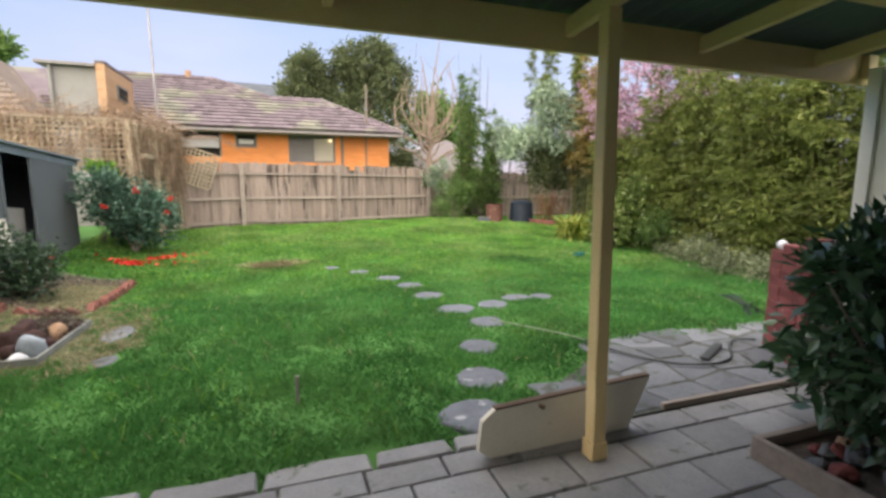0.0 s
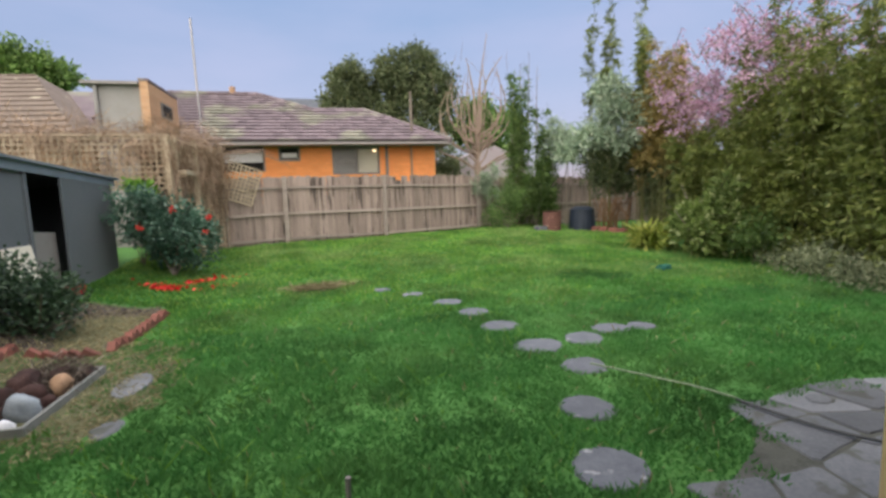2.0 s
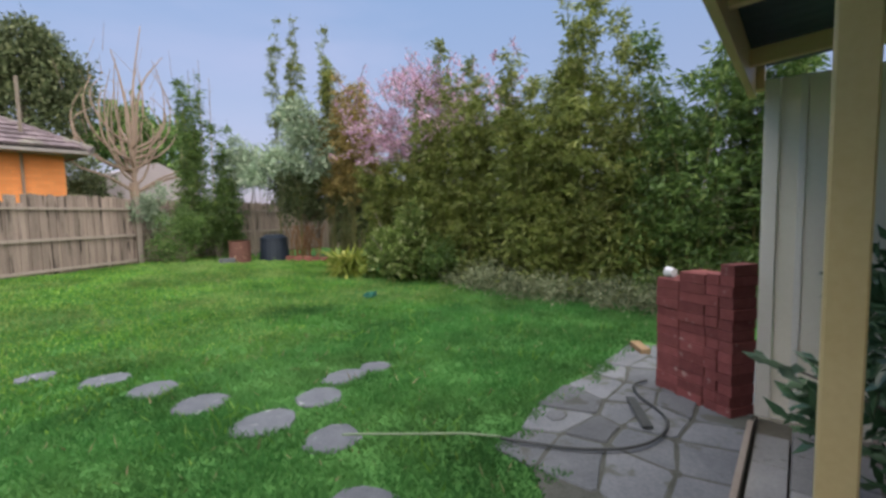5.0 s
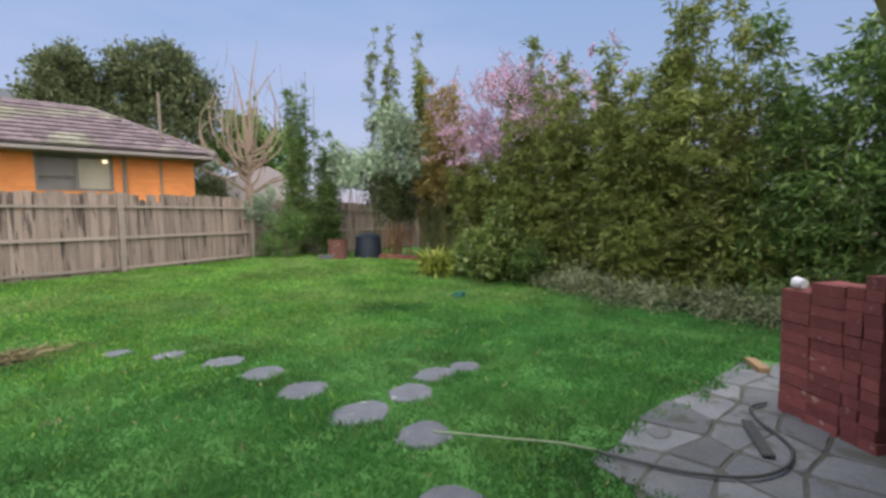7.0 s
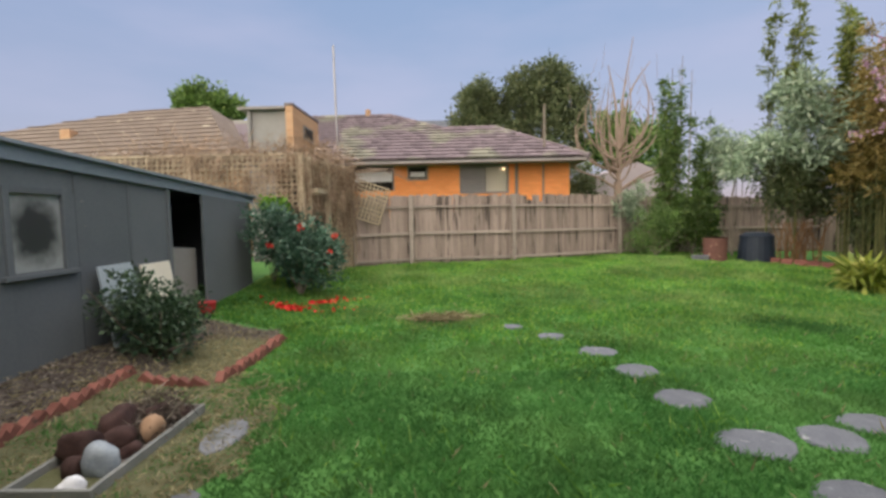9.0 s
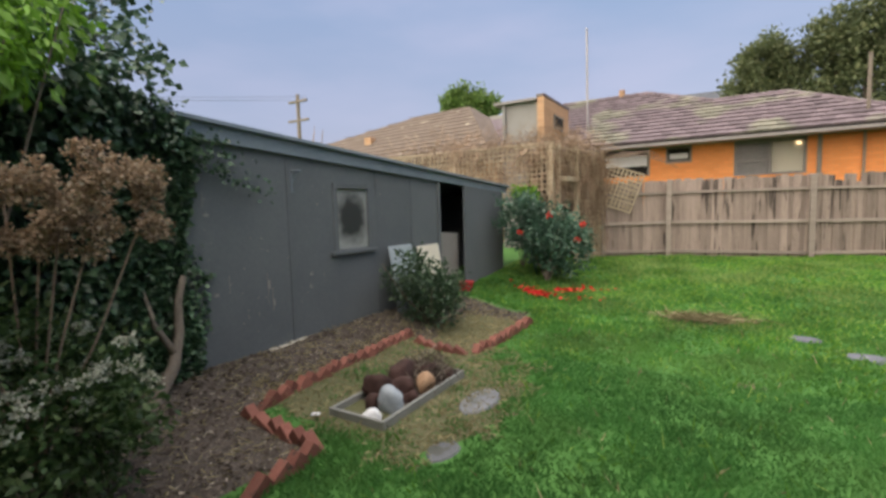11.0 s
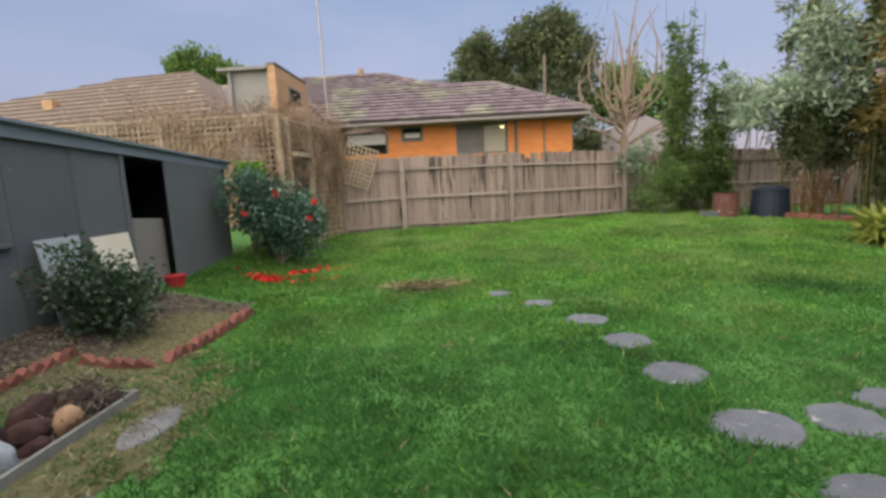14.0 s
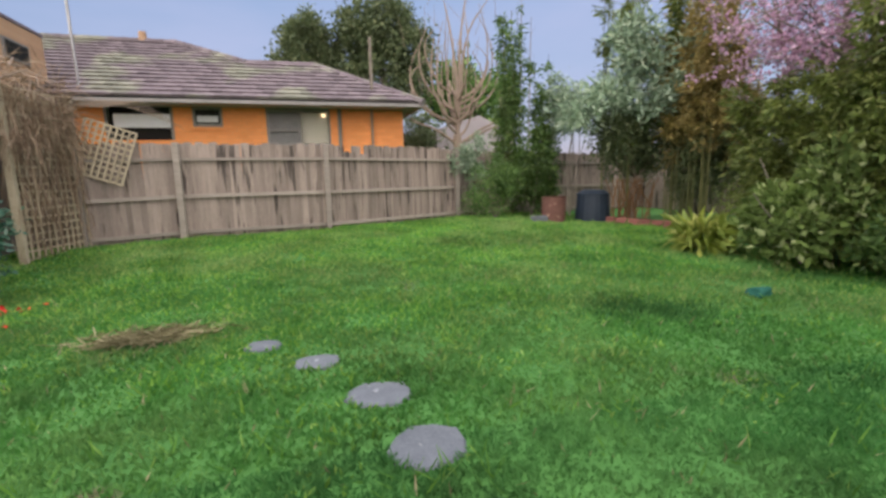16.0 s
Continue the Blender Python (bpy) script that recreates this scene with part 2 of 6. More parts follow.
gutter_m = surface("grey_gutter", (0.20, 0.18, 0.175), (0.28, 0.26, 0.25), 3, 30, 0.6, 0.1, rnd=0.05)
frame_grey = surface("grey_window_frame", (0.16, 0.15, 0.14), (0.24, 0.22, 0.2), 3, 30, 0.6, 0.1, rnd=0.05)
clad_m = surface("grey_cladding", (0.22, 0.21, 0.20), (0.30, 0.29, 0.28), 2, 30, 0.7, 0.1, rnd=0.05)
blind_m = surface("cream_blind", (0.74, 0.68, 0.52), (0.82, 0.77, 0.62), 2, 20, 0.8, 0.1, rnd=0.1)
white_m = surface("white_panel", (0.62, 0.62, 0.66), (0.72, 0.72, 0.75), 2, 20, 0.6, 0.05, rnd=0.05)
red_brick = surface("red_brick", (0.15, 0.042, 0.042), (0.235, 0.078, 0.074), 12, 90, 0.9, 0.5, rnd=0.25, spots=(0.33, 0.21, 0.19), spot_at=0.63, spot_size=11)
edge_brick = surface("edging_brick", (0.17, 0.062, 0.048), (0.27, 0.12, 0.095), 12, 90, 0.9, 0.6, rnd=0.3, spots=(0.1, 0.06, 0.05), spot_at=0.62, spot_size=12)
tray_m = surface("grey_tray", (0.16, 0.168, 0.16), (0.27, 0.275, 0.26), 6, 60, 0.8, 0.4, rnd=0, spots=(0.2, 0.2, 0.17), spot_at=0.64)
rock_blue = surface("blue_grey_rock", (0.22, 0.26, 0.3), (0.38, 0.42, 0.46), 9, 60, 0.8, 0.5, rnd=0)
rock_white = surface("white_rock", (0.58, 0.60, 0.64), (0.8, 0.81, 0.84), 12, 60, 0.8, 0.5, rnd=0, spots=(0.36, 0.38, 0.42), spot_at=0.6, spot_size=20)
rock_tan = surface("tan_rock", (0.3, 0.18, 0.11), (0.42, 0.28, 0.18), 8, 60, 0.8, 0.4, rnd=0)
rock_dark = surface("dark_red_rock", (0.035, 0.02, 0.018), (0.085, 0.045, 0.04), 8, 60, 0.85, 0.6, rnd=0.2)
bark = surface("grey_bark", (0.13, 0.11, 0.09), (0.26, 0.22, 0.18), 5, 50, 0.95, 0.8, stretch=(3, 3, 0.6), rnd=0.15)
pale_bark = surface("pale_bark", (0.21, 0.155, 0.12), (0.34, 0.26, 0.205), 5, 50, 0.9, 0.5, stretch=(3, 3, 0.6), rnd=0.1)
cane_m = surface("bamboo_cane", (0.07, 0.08, 0.02), (0.15, 0.14, 0.05), 3, 40, 0.6, 0.2, rnd=0.3)
rubber = surface("black_rubber", (0.045, 0.05, 0.052), (0.08, 0.085, 0.088), 10, 60, 0.5, 0.1, rnd=0)
green_hose_m = surface("faded_green_hose", (0.16, 0.22, 0.14), (0.24, 0.30, 0.19), 10, 60, 0.5, 0.1, rnd=0)
rust = surface("rusty_metal", (0.1, 0.042, 0.036), (0.19, 0.095, 0.075), 6, 50, 0.85, 0.4, rnd=0, spots=(0.5, 0.32, 0.22), spot_at=0.62)
navy = surface("navy_plastic", (0.012, 0.018, 0.03), (0.022, 0.03, 0.045), 5, 50, 0.45, 0.1, rnd=0)
steel = surface("dull_steel", (0.30, 0.29, 0.29), (0.42, 0.40, 0.40), 6, 50, 0.5, 0.1, rnd=0.05, metal=0.6)


# ---- mesh helpers ----
def base_of(ob):
    m = Vector((0, 0, 0))
    while ob:
        m += ob.location
        ob = ob.parent
    return m


def thing(name, at, label, category, group="", kind=""):
    ob = new(name)
    ob.location = at
    ob.empty_display_size = 0.1
    return tagged(ob, label, category, group, kind)


def link(name, me, material, parent=None, label=""):
    ob = new(name, me)
    if material and not me.materials:
        me.materials.append(material)
    if parent:
        ob.parent = parent
    if label:
        ob["label"] = label
    return ob


def part(name, bm, material, parent=None, label="", smooth=False):
    """One mesh object out of a bmesh that is given in world metres."""
    if parent:
        bmesh.ops.translate(bm, verts=bm.verts, vec=-base_of(parent))
    me = bpy.data.meshes.new(name)
    bm.to_mesh(me)
    bm.free()
    if smooth:
        me.shade_smooth()
    return link(name, me, material, parent, label)


def solo(name, bm, material, at, label, category, group="", kind="", smooth=False):
    """A thing of one mesh, with its origin at its base."""
    bmesh.ops.translate(bm, verts=bm.verts, vec=-Vector(at))
    me = bpy.data.meshes.new(name)
    bm.to_mesh(me)
    bm.free()
    if smooth:
        me.shade_smooth()
    ob = link(name, me, material)
    ob.location = at
    return tagged(ob, label, category, group, kind)


def box(bm, x0, x1, y0, y1, z0, z1, bevel=0.0, m=None):
    mid = ((x0 + x1) / 2, (y0 + y1) / 2, (z0 + z1) / 2)
    mat = Matrix.Translation(mid) @ Matrix.Diagonal((abs(x1 - x0), abs(y1 - y0), abs(z1 - z0), 1))
    g = bmesh.ops.create_cube(bm, size=1, matrix=(m @ mat) if m else mat)
    if bevel:
        edges = list({e for v in g["verts"] for e in v.link_edges})
        bmesh.ops.bevel(bm, geom=edges, offset=bevel, segments=2, affect="EDGES", profile=0.6)
    return bm


def boxes(*rows, bevel=0.0, m=None):
    bm = bmesh.new()
    for r in rows:
        box(bm, *r, bevel=bevel, m=m)
    return bm


def tube(bm, pts, r0, r1=None, sides=6):
    """A tapered tube through points."""
    r1 = r0 if r1 is None else r1
    pts = [Vector(p) for p in pts]
    rings = []
    for i, p in enumerate(pts):
        d = (pts[min(i + 1, len(pts) - 1)] - pts[max(i - 1, 0)]).normalized()
        u = d.orthogonal().normalized() if abs(d.z) > 0.95 else d.cross(Vector((0, 0, 1))).normalized()
        v = d.cross(u)
        r = r0 + (r1 - r0) * i / max(1, len(pts) - 1)
        rings.append([bm.verts.new(p + r * (math.cos(a) * u + math.sin(a) * v)) for a in (2 * math.pi * k / sides for k in range(sides))])
    for a, b in zip(rings, rings[1:]):
        for k in range(sides):
            bm.faces.new((a[k], a[(k + 1) % sides], b[(k + 1) % sides], b[k]))
    bm.faces.new(rings[0][::-1])
    bm.faces.new(rings[-1])
    return bm


def curve(pts, steps=6):
    """Points along a smooth curve through the given ones."""
    pts = [Vector(p) for p in pts]
    q = [pts[0] * 2 - pts[1], *pts, pts[-1] * 2 - pts[-2]]
    out = []
    for i in range(1, len(q) - 2):
        for k in range(steps):
            t = k / steps
            out.append(0.5 * (2 * q[i] + (q[i + 1] - q[i - 1]) * t + (2 * q[i - 1] - 5 * q[i] + 4 * q[i + 1] - q[i + 2]) * t * t + (3 * q[i] - q[i - 1] - 3 * q[i + 1] + q[i + 2]) * t ** 3))
    return [*out, pts[-1]]


def prism(bm, outline, z0, z1):
    """An upright prism over an outline in plan."""
    lo = [bm.verts.new((x, y, z0)) for x, y in outline]
    hi = [bm.verts.new((x, y, z1)) for x, y in outline]
    k = len(outline)
    bm.faces.new(lo[::-1])
    bm.faces.new(hi)
    for i in range(k):
        bm.faces.new((lo[i], lo[(i + 1) % k], hi[(i + 1) % k], hi[i]))
    return bm


def slab(bm, outline, z0, z1, chamfer=0.012):
    """A paving stone: sides, and a chamfered top."""
    c = Vector((sum(p[0] for p in outline) / len(outline), sum(p[1] for p in outline) / len(outline)))
    rings = []
    for z, s in ((z0, 0), (z1 - chamfer, 0), (z1, chamfer)):
        ring = []
        for x, y in outline:
            d = c - Vector((x, y))
            q = Vector((x, y)) + d.normalized() * s
            ring.append(bm.verts.new((q.x, q.y, z)))
        rings.append(ring)
    k = len(outline)
    for a, b in zip(rings, rings[1:]):
        for i in range(k):
            bm.faces.new((a[i], a[(i + 1) % k], b[(i + 1) % k], b[i]))
    bm.faces.new(rings[-1])
    return bm


def rock(r, seed, squash=(1, 1, 1), rough=0.25):
    """A stone with flattish broken faces."""
    bm = bmesh.new()
    bmesh.ops.create_icosphere(bm, subdivisions=3, radius=1)
    rr = random.Random(seed)
    cuts = []
    for _ in range(9):
        d = Vector((rr.gauss(0, 1), rr.gauss(0, 1), rr.gauss(0, 1))).normalized()
        cuts.append((d, rr.uniform(0.55, 0.82)))
    for v in bm.verts:
        d = v.co.normalized()
        k = min([1.0] + [h / max(0.05, d.dot(q)) for q, h in cuts if d.dot(q) > 0.05])
        k *= 1.1 + rough * 0.3 * noise.noise(d * 3 + Vector((seed, 9, seed)))
        v.co = Vector((d.x * squash[0], d.y * squash[1], d.z * squash[2])) * r * k
    return bm


rng = np.random.default_rng(7)


def blades(name, base, way, length, width, material, parent=None, label="", fold=0.25, kind=""):
    """Many leaves in one mesh, each a folded diamond of two triangles: from base along way."""
    n = len(base)
    length, width = np.broadcast_to(length, n)[:, None], np.broadcast_to(width, n)[:, None]
    way = way / np.maximum(np.linalg.norm(way, axis=1, keepdims=True), 1e-6)
    side = np.cross(way, rng.normal(size=(n, 3)))
    side /= np.maximum(np.linalg.norm(side, axis=1, keepdims=True), 1e-6)
    up = np.cross(side, way)
    mid = base + way * length * 0.42
    v = np.stack([base, mid + side * width / 2 + up * width * fold, base + way * length, mid - side * width / 2 + up * width * fold], 1).reshape(-1, 3)
    if parent:
        v = v - np.array(base_of(parent))
    q = np.arange(n) * 4
    f = np.stack([q, q + 1, q + 2, q, q + 2, q + 3], 1).reshape(-1, 3)
    me = bpy.data.meshes.new(name)
    me.vertices.add(len(v))
    me.vertices.foreach_set("co", v.astype(np.float32).ravel())
    me.loops.add(f.size)
    me.loops.foreach_set("vertex_index", f.astype(np.int32).ravel())
    me.polygons.add(len(f))
    me.polygons.foreach_set("loop_start", np.arange(len(f), dtype=np.int32) * 3)
    me.update(calc_edges=True)
    ob = link(name, me, material, parent, label)
    if kind:
        ob["kind"] = kind
    return ob


def clumps(centre, radii, count, each, spread, shell=0.55):
    """Points in leafy clumps spread over an uneven egg shape; also the way outwards."""
    d = rng.normal(size=(count, 3))
    d /= np.linalg.norm(d, axis=1, keepdims=True)
    r = shell + (1 - shell) * rng.random((count, 1)) ** 0.7
    r *= 1 + 0.22 * np.sin(d[:, :1] * 5 + d[:, 1:2] * 4 + 1.3) * np.cos(d[:, 2:] * 6)
    c = np.array(centre) + d * r * np.array(radii)
    p = np.repeat(c, each, 0) + rng.normal(size=(count * each, 3)) * spread
    out = np.repeat(d, each, 0) * 0.8 + rng.normal(size=(count * each, 3)) * 0.7
    return p, out


def smooth(a, b, v):
    t = min(1.0, max(0.0, (v - a) / (b - a)))
    return t * t * (3 - 2 * t)


def ground_z(x, y):
    """The lie of the land: level by the house, rising to the back fence and to the shed."""
    z = 0.34 * smooth(7.8, 14.0, y) * (1 - 0.35 * smooth(4.5, 9, x))
    z += 0.2 * smooth(-2.5, -3.7, x) * (1 - smooth(11, 13, y))
    z += 0.012 * math.sin(x * 2.1 + 0.7) * math.sin(y * 1.7) * smooth(3, 5, y)
    if y < 2.45:
        z -= 0.07 * (1 - smooth(2.2, 2.45, y))
    return z - 0.005


gz = np.vectorize(ground_z)

# ---- ground ----
def drape(name, xs, ys, lift, material, inside=None):
    xs, ys = np.asarray(xs, float), np.asarray(ys, float)
    bm = bmesh.new()
    vs = {}
    for i, x in enumerate(xs):
        for j, y in enumerate(ys):
            if inside is None or inside(x, y) > 0:
                up = lift if inside is None else lift * min(1, inside(x, y) * 6) - 0.012 * (1 - min(1, inside(x, y) * 6))
                vs[i, j] = bm.verts.new((x, y, ground_z(x, y) + up))
    for (i, j), v in list(vs.items()):
        q = [(i, j), (i + 1, j), (i + 1, j + 1), (i, j + 1)]
        if all(k in vs for k in q):
            bm.faces.new([vs[k] for k in q])
    return part(name, bm, material, smooth=True)


far = [-600, -200, -80, -40, -20]
lawn = drape("ground", [*far, *np.arange(-12, 14.01, 0.25), 20, 40, 80, 200, 600], [*far, *np.arange(-4, 20.01, 0.25), 30, 60, 120, 300, 900], 0, soil)
tagged(lawn, "uneven green backyard lawn over dark soil", "lawn", kind="structure")


def bed_inside(x, y):
    """Signed room inside the mulched bed along the shed."""
    edge = -2.3 if y < 4.15 else (-3.02 if y < 6.2 else -2.36)
    edge += 0.05 * math.sin(y * 5)
    return min(edge - x, 8.3 - y, y - 1.0)


bed = drape("mulch_bed", np.arange(-4.6, -2.1, 0.08), np.arange(1, 8.4, 0.08), 0.02, mulch_m, bed_inside)
tagged(bed, "dark bark mulch bed beside the grey shed", "garden bed", kind="structure")


def straw_inside(x, y):
    a = 0.5 - math.hypot((x + 2.1) / 0.72, (y - 5.2) / 1.15) * 0.5 + 0.24 * noise.noise(Vector((x * 3, y * 3, 1))) + 0.1 * noise.noise(Vector((x * 9, y * 9, 4)))
    a = max(a, 0.8 * min(x + 3.32, -2.05 - x, y - 4.22, 6.5 - y) + 0.06 * noise.noise(Vector((x * 6, y * 6, 4))))
    b = 0.55 - math.hypot((x + 2.7) / 0.45, (y - 7.05) / 0.9) * 0.5 + 0.1 * noise.noise(Vector((x * 5, y * 5, 2)))
    return max(a, b)


straw = drape("dry_patch", np.arange(-3.5, -0.9, 0.05), np.arange(3.4, 8.4, 0.05), 0.022, strawy, straw_inside)
tagged(straw, "patch of dry yellowed grass beside the tray", "dry grass", kind="structure")

# ---- own house and verandah ----
patio_base = tagged(part("patio", boxes((-4.0, 5.2, -1.4, 2.2, -0.2, -0.045)), sand_m), "dirt bed under the concrete patio pavers", "patio", kind="structure")
part("wall_house", boxes((-4.0, 5.2, -1.6, -1.4, -0.2, 2.85)), white_trim)
tagged(bpy.data.objects["wall_house"], "plain cream rear wall of the house", "wall", kind="structure")
side = thing("wall_side", (4.0, 0.4, 0), "cream sheet wall closing the end of the verandah", "wall", kind="structure")
part("sheet", boxes((4.012, 4.07, -1.4, 2.125, 0.0, 2.36)), cream_wall_m, side)
part("corner_trim", boxes((3.985, 4.08, 2.128, 2.215, 0.0, 2.36), bevel=0.006), white_trim, side, "white painted corner board")
part("cover_strip", boxes((4.0, 4.01, 1.98, 2.02, 0.0, 2.36), bevel=0.003), white_trim, side, "narrow joint cover strip")
ver = thing("verandah", (1.55, 1.96, 0), "cream painted timber verandah roof frame on a square post", "verandah", kind="structure")


def beam_between(a, b, wide, deep):
    """A straight timber from a to b: its width across, its depth upwards."""
    a, b = Vector(a), Vector(b)
    across = (b - a).cross(Vector((0, 0, 1))).normalized() * wide / 2 if abs((b - a).normalized().z) < 0.9 else Vector((wide / 2, 0, 0))
    up = Vector((0, 0, deep)) if abs((b - a).normalized().z) < 0.9 else Vector((0, deep, 0))
    bm = bmesh.new()
    vs = [bm.verts.new(p + k * across + j * up) for p in (a, b) for k in (-1, 1) for j in (0, 1)]
    for f in ((0, 1, 3, 2), (4, 6, 7, 5), (0, 4, 5, 1), (2, 3, 7, 6), (0, 2, 6, 4), (1, 5, 7, 3)):
        bm.faces.new([vs[i] for i in f])
    bmesh.ops.recalc_face_normals(bm, faces=bm.faces)
    bmesh.ops.bevel(bm, geom=list(bm.edges), offset=0.005, segments=1, affect="EDGES")
    return bm


part("post", beam_between((1.515, 1.872, 0.0), (1.475, 1.872, 2.372), 0.08, 0.08), cream, ver)
part("post_shoe", boxes((1.465, 1.565, 1.864, 1.96, 0.0, 0.1), bevel=0.004), cream, ver)
part("fascia", boxes((-4.0, 4.1, 2.27, 2.312, 2.262, 2.465), bevel=0.005), cream, ver, "deep painted outer beam")
part("beam_end", boxes((3.99, 4.09, 2.218, 2.268, 2.3, 2.46), bevel=0.004), cream, ver)
for x in (-3.2, -2.1, -0.95, 0.15, 1.475, 2.45, 3.5):
    part("rafter", beam_between((x, 2.268, 2.338), (x, -1.4, 2.653), 0.048, 0.1), cream, ver)
for y in (1.62, 0.5, -0.6):
    z = 2.482 + (2.1 - y) * 0.0857
    part("batten", boxes((-4.0, 4.1, y - 0.035, y + 0.035, z - 0.045, z), bevel=0.003), cream, ver)
bm = bmesh.new()
n = 60
cols = []
for i in range(n * 4 + 1):
    x = -4.0 + 8.15 * i / (n * 4)
    h = 0.012 * math.sin(i * math.pi / 2)
    cols.append([bm.verts.new((x, y, 2.485 + h + (2.2 - y) * 0.0857 + dz)) for dz in (0, 0.004) for y in (2.38, -1.5)])
for a, b in zip(cols, cols[1:]):
    bm.faces.new((a[0], b[0], b[1], a[1]))
    bm.faces.new((a[2], a[3], b[3], b[2]))
    bm.faces.new((a[0], a[2], b[2], b[0]))
part("roof_sheet", bm, roof_under, ver, "blue-grey corrugated roof sheeting", smooth=True)

# board that leans on the post
bm = bmesh.new()
out = [(0.03, 0.0), (0.98, 0.0), (1.09, 0.345), (0.03, 0.3), (-0.04, 0.24), (-0.05, 0.06)]
lo = [bm.verts.new((0.92 + u, 2.03 + 0.02 * u + (0.34 - w) * 0.12, w + 0.003)) for u, w in out]
hi = [bm.verts.new(v.co + Vector((0, 0.03, 0.004))) for v in lo]
bm.faces.new(lo)
bm.faces.new(hi[::-1])
for i in range(6):
    bm.faces.new((lo[i], hi[i], hi[(i + 1) % 6], lo[(i + 1) % 6]))
panel = thing("leaning_board", (1.4, 2.05, 0), "cream painted board leaning on its edge against the post", "board")
part("board", bm, board_m, panel)
part("top_strip", boxes((0.01, 1.06, -0.003, 0.037, 0, 0.012), m=Matrix.Translation((0.945, 2.034, 0.305)) @ Matrix.Rotation(radians(1.1), 4, "Z") @ Matrix.Rotation(radians(-2.42), 4, "Y")), board_edge, panel, "dark worn top edge")
part("bolt", tube(bmesh.new(), [(1.24, 2.015, 0.285), (1.24, 2.05, 0.285)], 0.014, sides=8), board_edge, panel, "dark bolt")

# ---- grey shed ----
shed = thing("shed", (-5.6, 7.0, 0.1), "dark grey painted fibro shed with a low sloping roof", "shed", kind="structure")


def roof_at(y):
    return 2.29 - 0.0545 * (y - 4.25)


XW = -3.82
SEAMS = (2.6, 3.95, 5.25, 6.62, 7.38, 8.1)
def wall_run(y0, y1, zb, zt0, zt1, x0=XW - 0.05, x1=XW):
    bm = bmesh.new()
    vs = [bm.verts.new((x, y, z)) for x in (x0, x1) for y, z in ((y0, zb), (y1, zb), (y1, zt1), (y0, zt0))]
    for f in ((0, 3, 2, 1), (4, 5, 6, 7), (0, 1, 5, 4), (1, 2, 6, 5), (2, 3, 7, 6), (3, 0, 4, 7)):
        bm.faces.new([vs[i] for i in f])
    return bm


def panel_run(y0, y1, zb=0.05, zt=None, **k):
    t0, t1 = (roof_at(y0) - 0.05, roof_at(y1) - 0.05) if zt is None else (zt, zt)
    return part("wall_panel", wall_run(y0, y1, zb, t0, t1, **k), shed_m, shed)


WY0, WY1, WZ0, WZ1 = 5.9, 6.47, 1.09, 1.8
panel_run(2.6, 3.945)
panel_run(3.952, 5.245)
panel_run(5.252, WY0)
panel_run(WY0, WY1, 0.05, WZ0)
panel_run(WY0, WY1, WZ1)
panel_run(WY1, 6.615)
panel_run(6.622, 7.375)
panel_run(7.382, 8.1)
panel_run(10.3, 10.5)
for y in (3.948, 5.248, 7.378):
    part("cover_strip", boxes((XW, XW + 0.012, y - 0.022, y + 0.022, 0.08, roof_at(y) - 0.12), bevel=0.003), shed_m, shed)
part("cover_strip", boxes((XW, XW + 0.014, 6.6, 6.625, WZ1, roof_at(6.6) - 0.12)), shed_m, shed)
part("cover_strip", boxes((XW, XW + 0.03, 8.06, 8.12, 0.08, roof_at(8.1) - 0.12), bevel=0.004), shed_m, shed)
part("sliding_door", wall_run(8.88, 10.36, 0.16, roof_at(8.9) - 0.13, roof_at(10.36) - 0.11, XW + 0.01, XW + 0.045), shed_m, shed, "grey sheet sliding door left part open")
part("end_wall", boxes((-7.4, XW, 10.5, 10.55, 0.05, 1.86)), shed_m, shed)
part("end_wall", boxes((-7.4, XW, 2.55, 2.6, 0.05, 2.2)), shed_m, shed)
part("back_wall", boxes((-7.45, -7.4, 2.55, 10.55, 0.05, 1.86)), shed_m, shed)
# added near-black sheets paint the darkness seen through the part open door
part("partition", boxes((-5.4, -5.36, 7.2, 10.4, 0.05, 1.82)), dark_m, shed, "near-black sheet standing in for the unlit shed interior")
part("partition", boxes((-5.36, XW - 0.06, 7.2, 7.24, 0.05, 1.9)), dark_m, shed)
part("floor_slab", boxes((-7.4, XW - 0.01, 2.6, 10.5, -0.05, 0.12)), tray_m, shed, "pale concrete slab edge")
bm = bmesh.new()
vs = []
for x in (XW + 0.016, XW + 0.05):
    for y, dz in ((2.4, -0.16), (10.62, -0.13), (10.62, -0.012), (2.4, -0.012)):
        vs.append(bm.verts.new((x, y, roof_at(y) + dz)))
for f in ((0, 3, 2, 1), (4, 5, 6, 7), (0, 1, 5, 4), (1, 2, 6, 5), (2, 3, 7, 6), (3, 0, 4, 7)):
    bm.faces.new([vs[i] for i in f])
part("fascia", bm, shed_trim_m, shed, "blue-grey painted fascia board")
bm = bmesh.new()
vs = []
for x, dx in ((-7.6, -0.35), (XW + 0.1, 0)):
    for y in (2.35, 10.7):
        for dz in (-0.012, 0.02):
            vs.append(bm.verts.new((x, y, roof_at(y) + dz + dx)))
for f in ((0, 1, 3, 2), (4, 6, 7, 5), (0, 4, 5, 1), (2, 3, 7, 6), (0, 2, 6, 4), (1, 5, 7, 3)):
    bm.faces.new([vs[i] for i in f])
part("roof", bm, shed_trim_m, shed, "thin sheet roof edge")
bm = bmesh.new()
drng = random.Random(21)
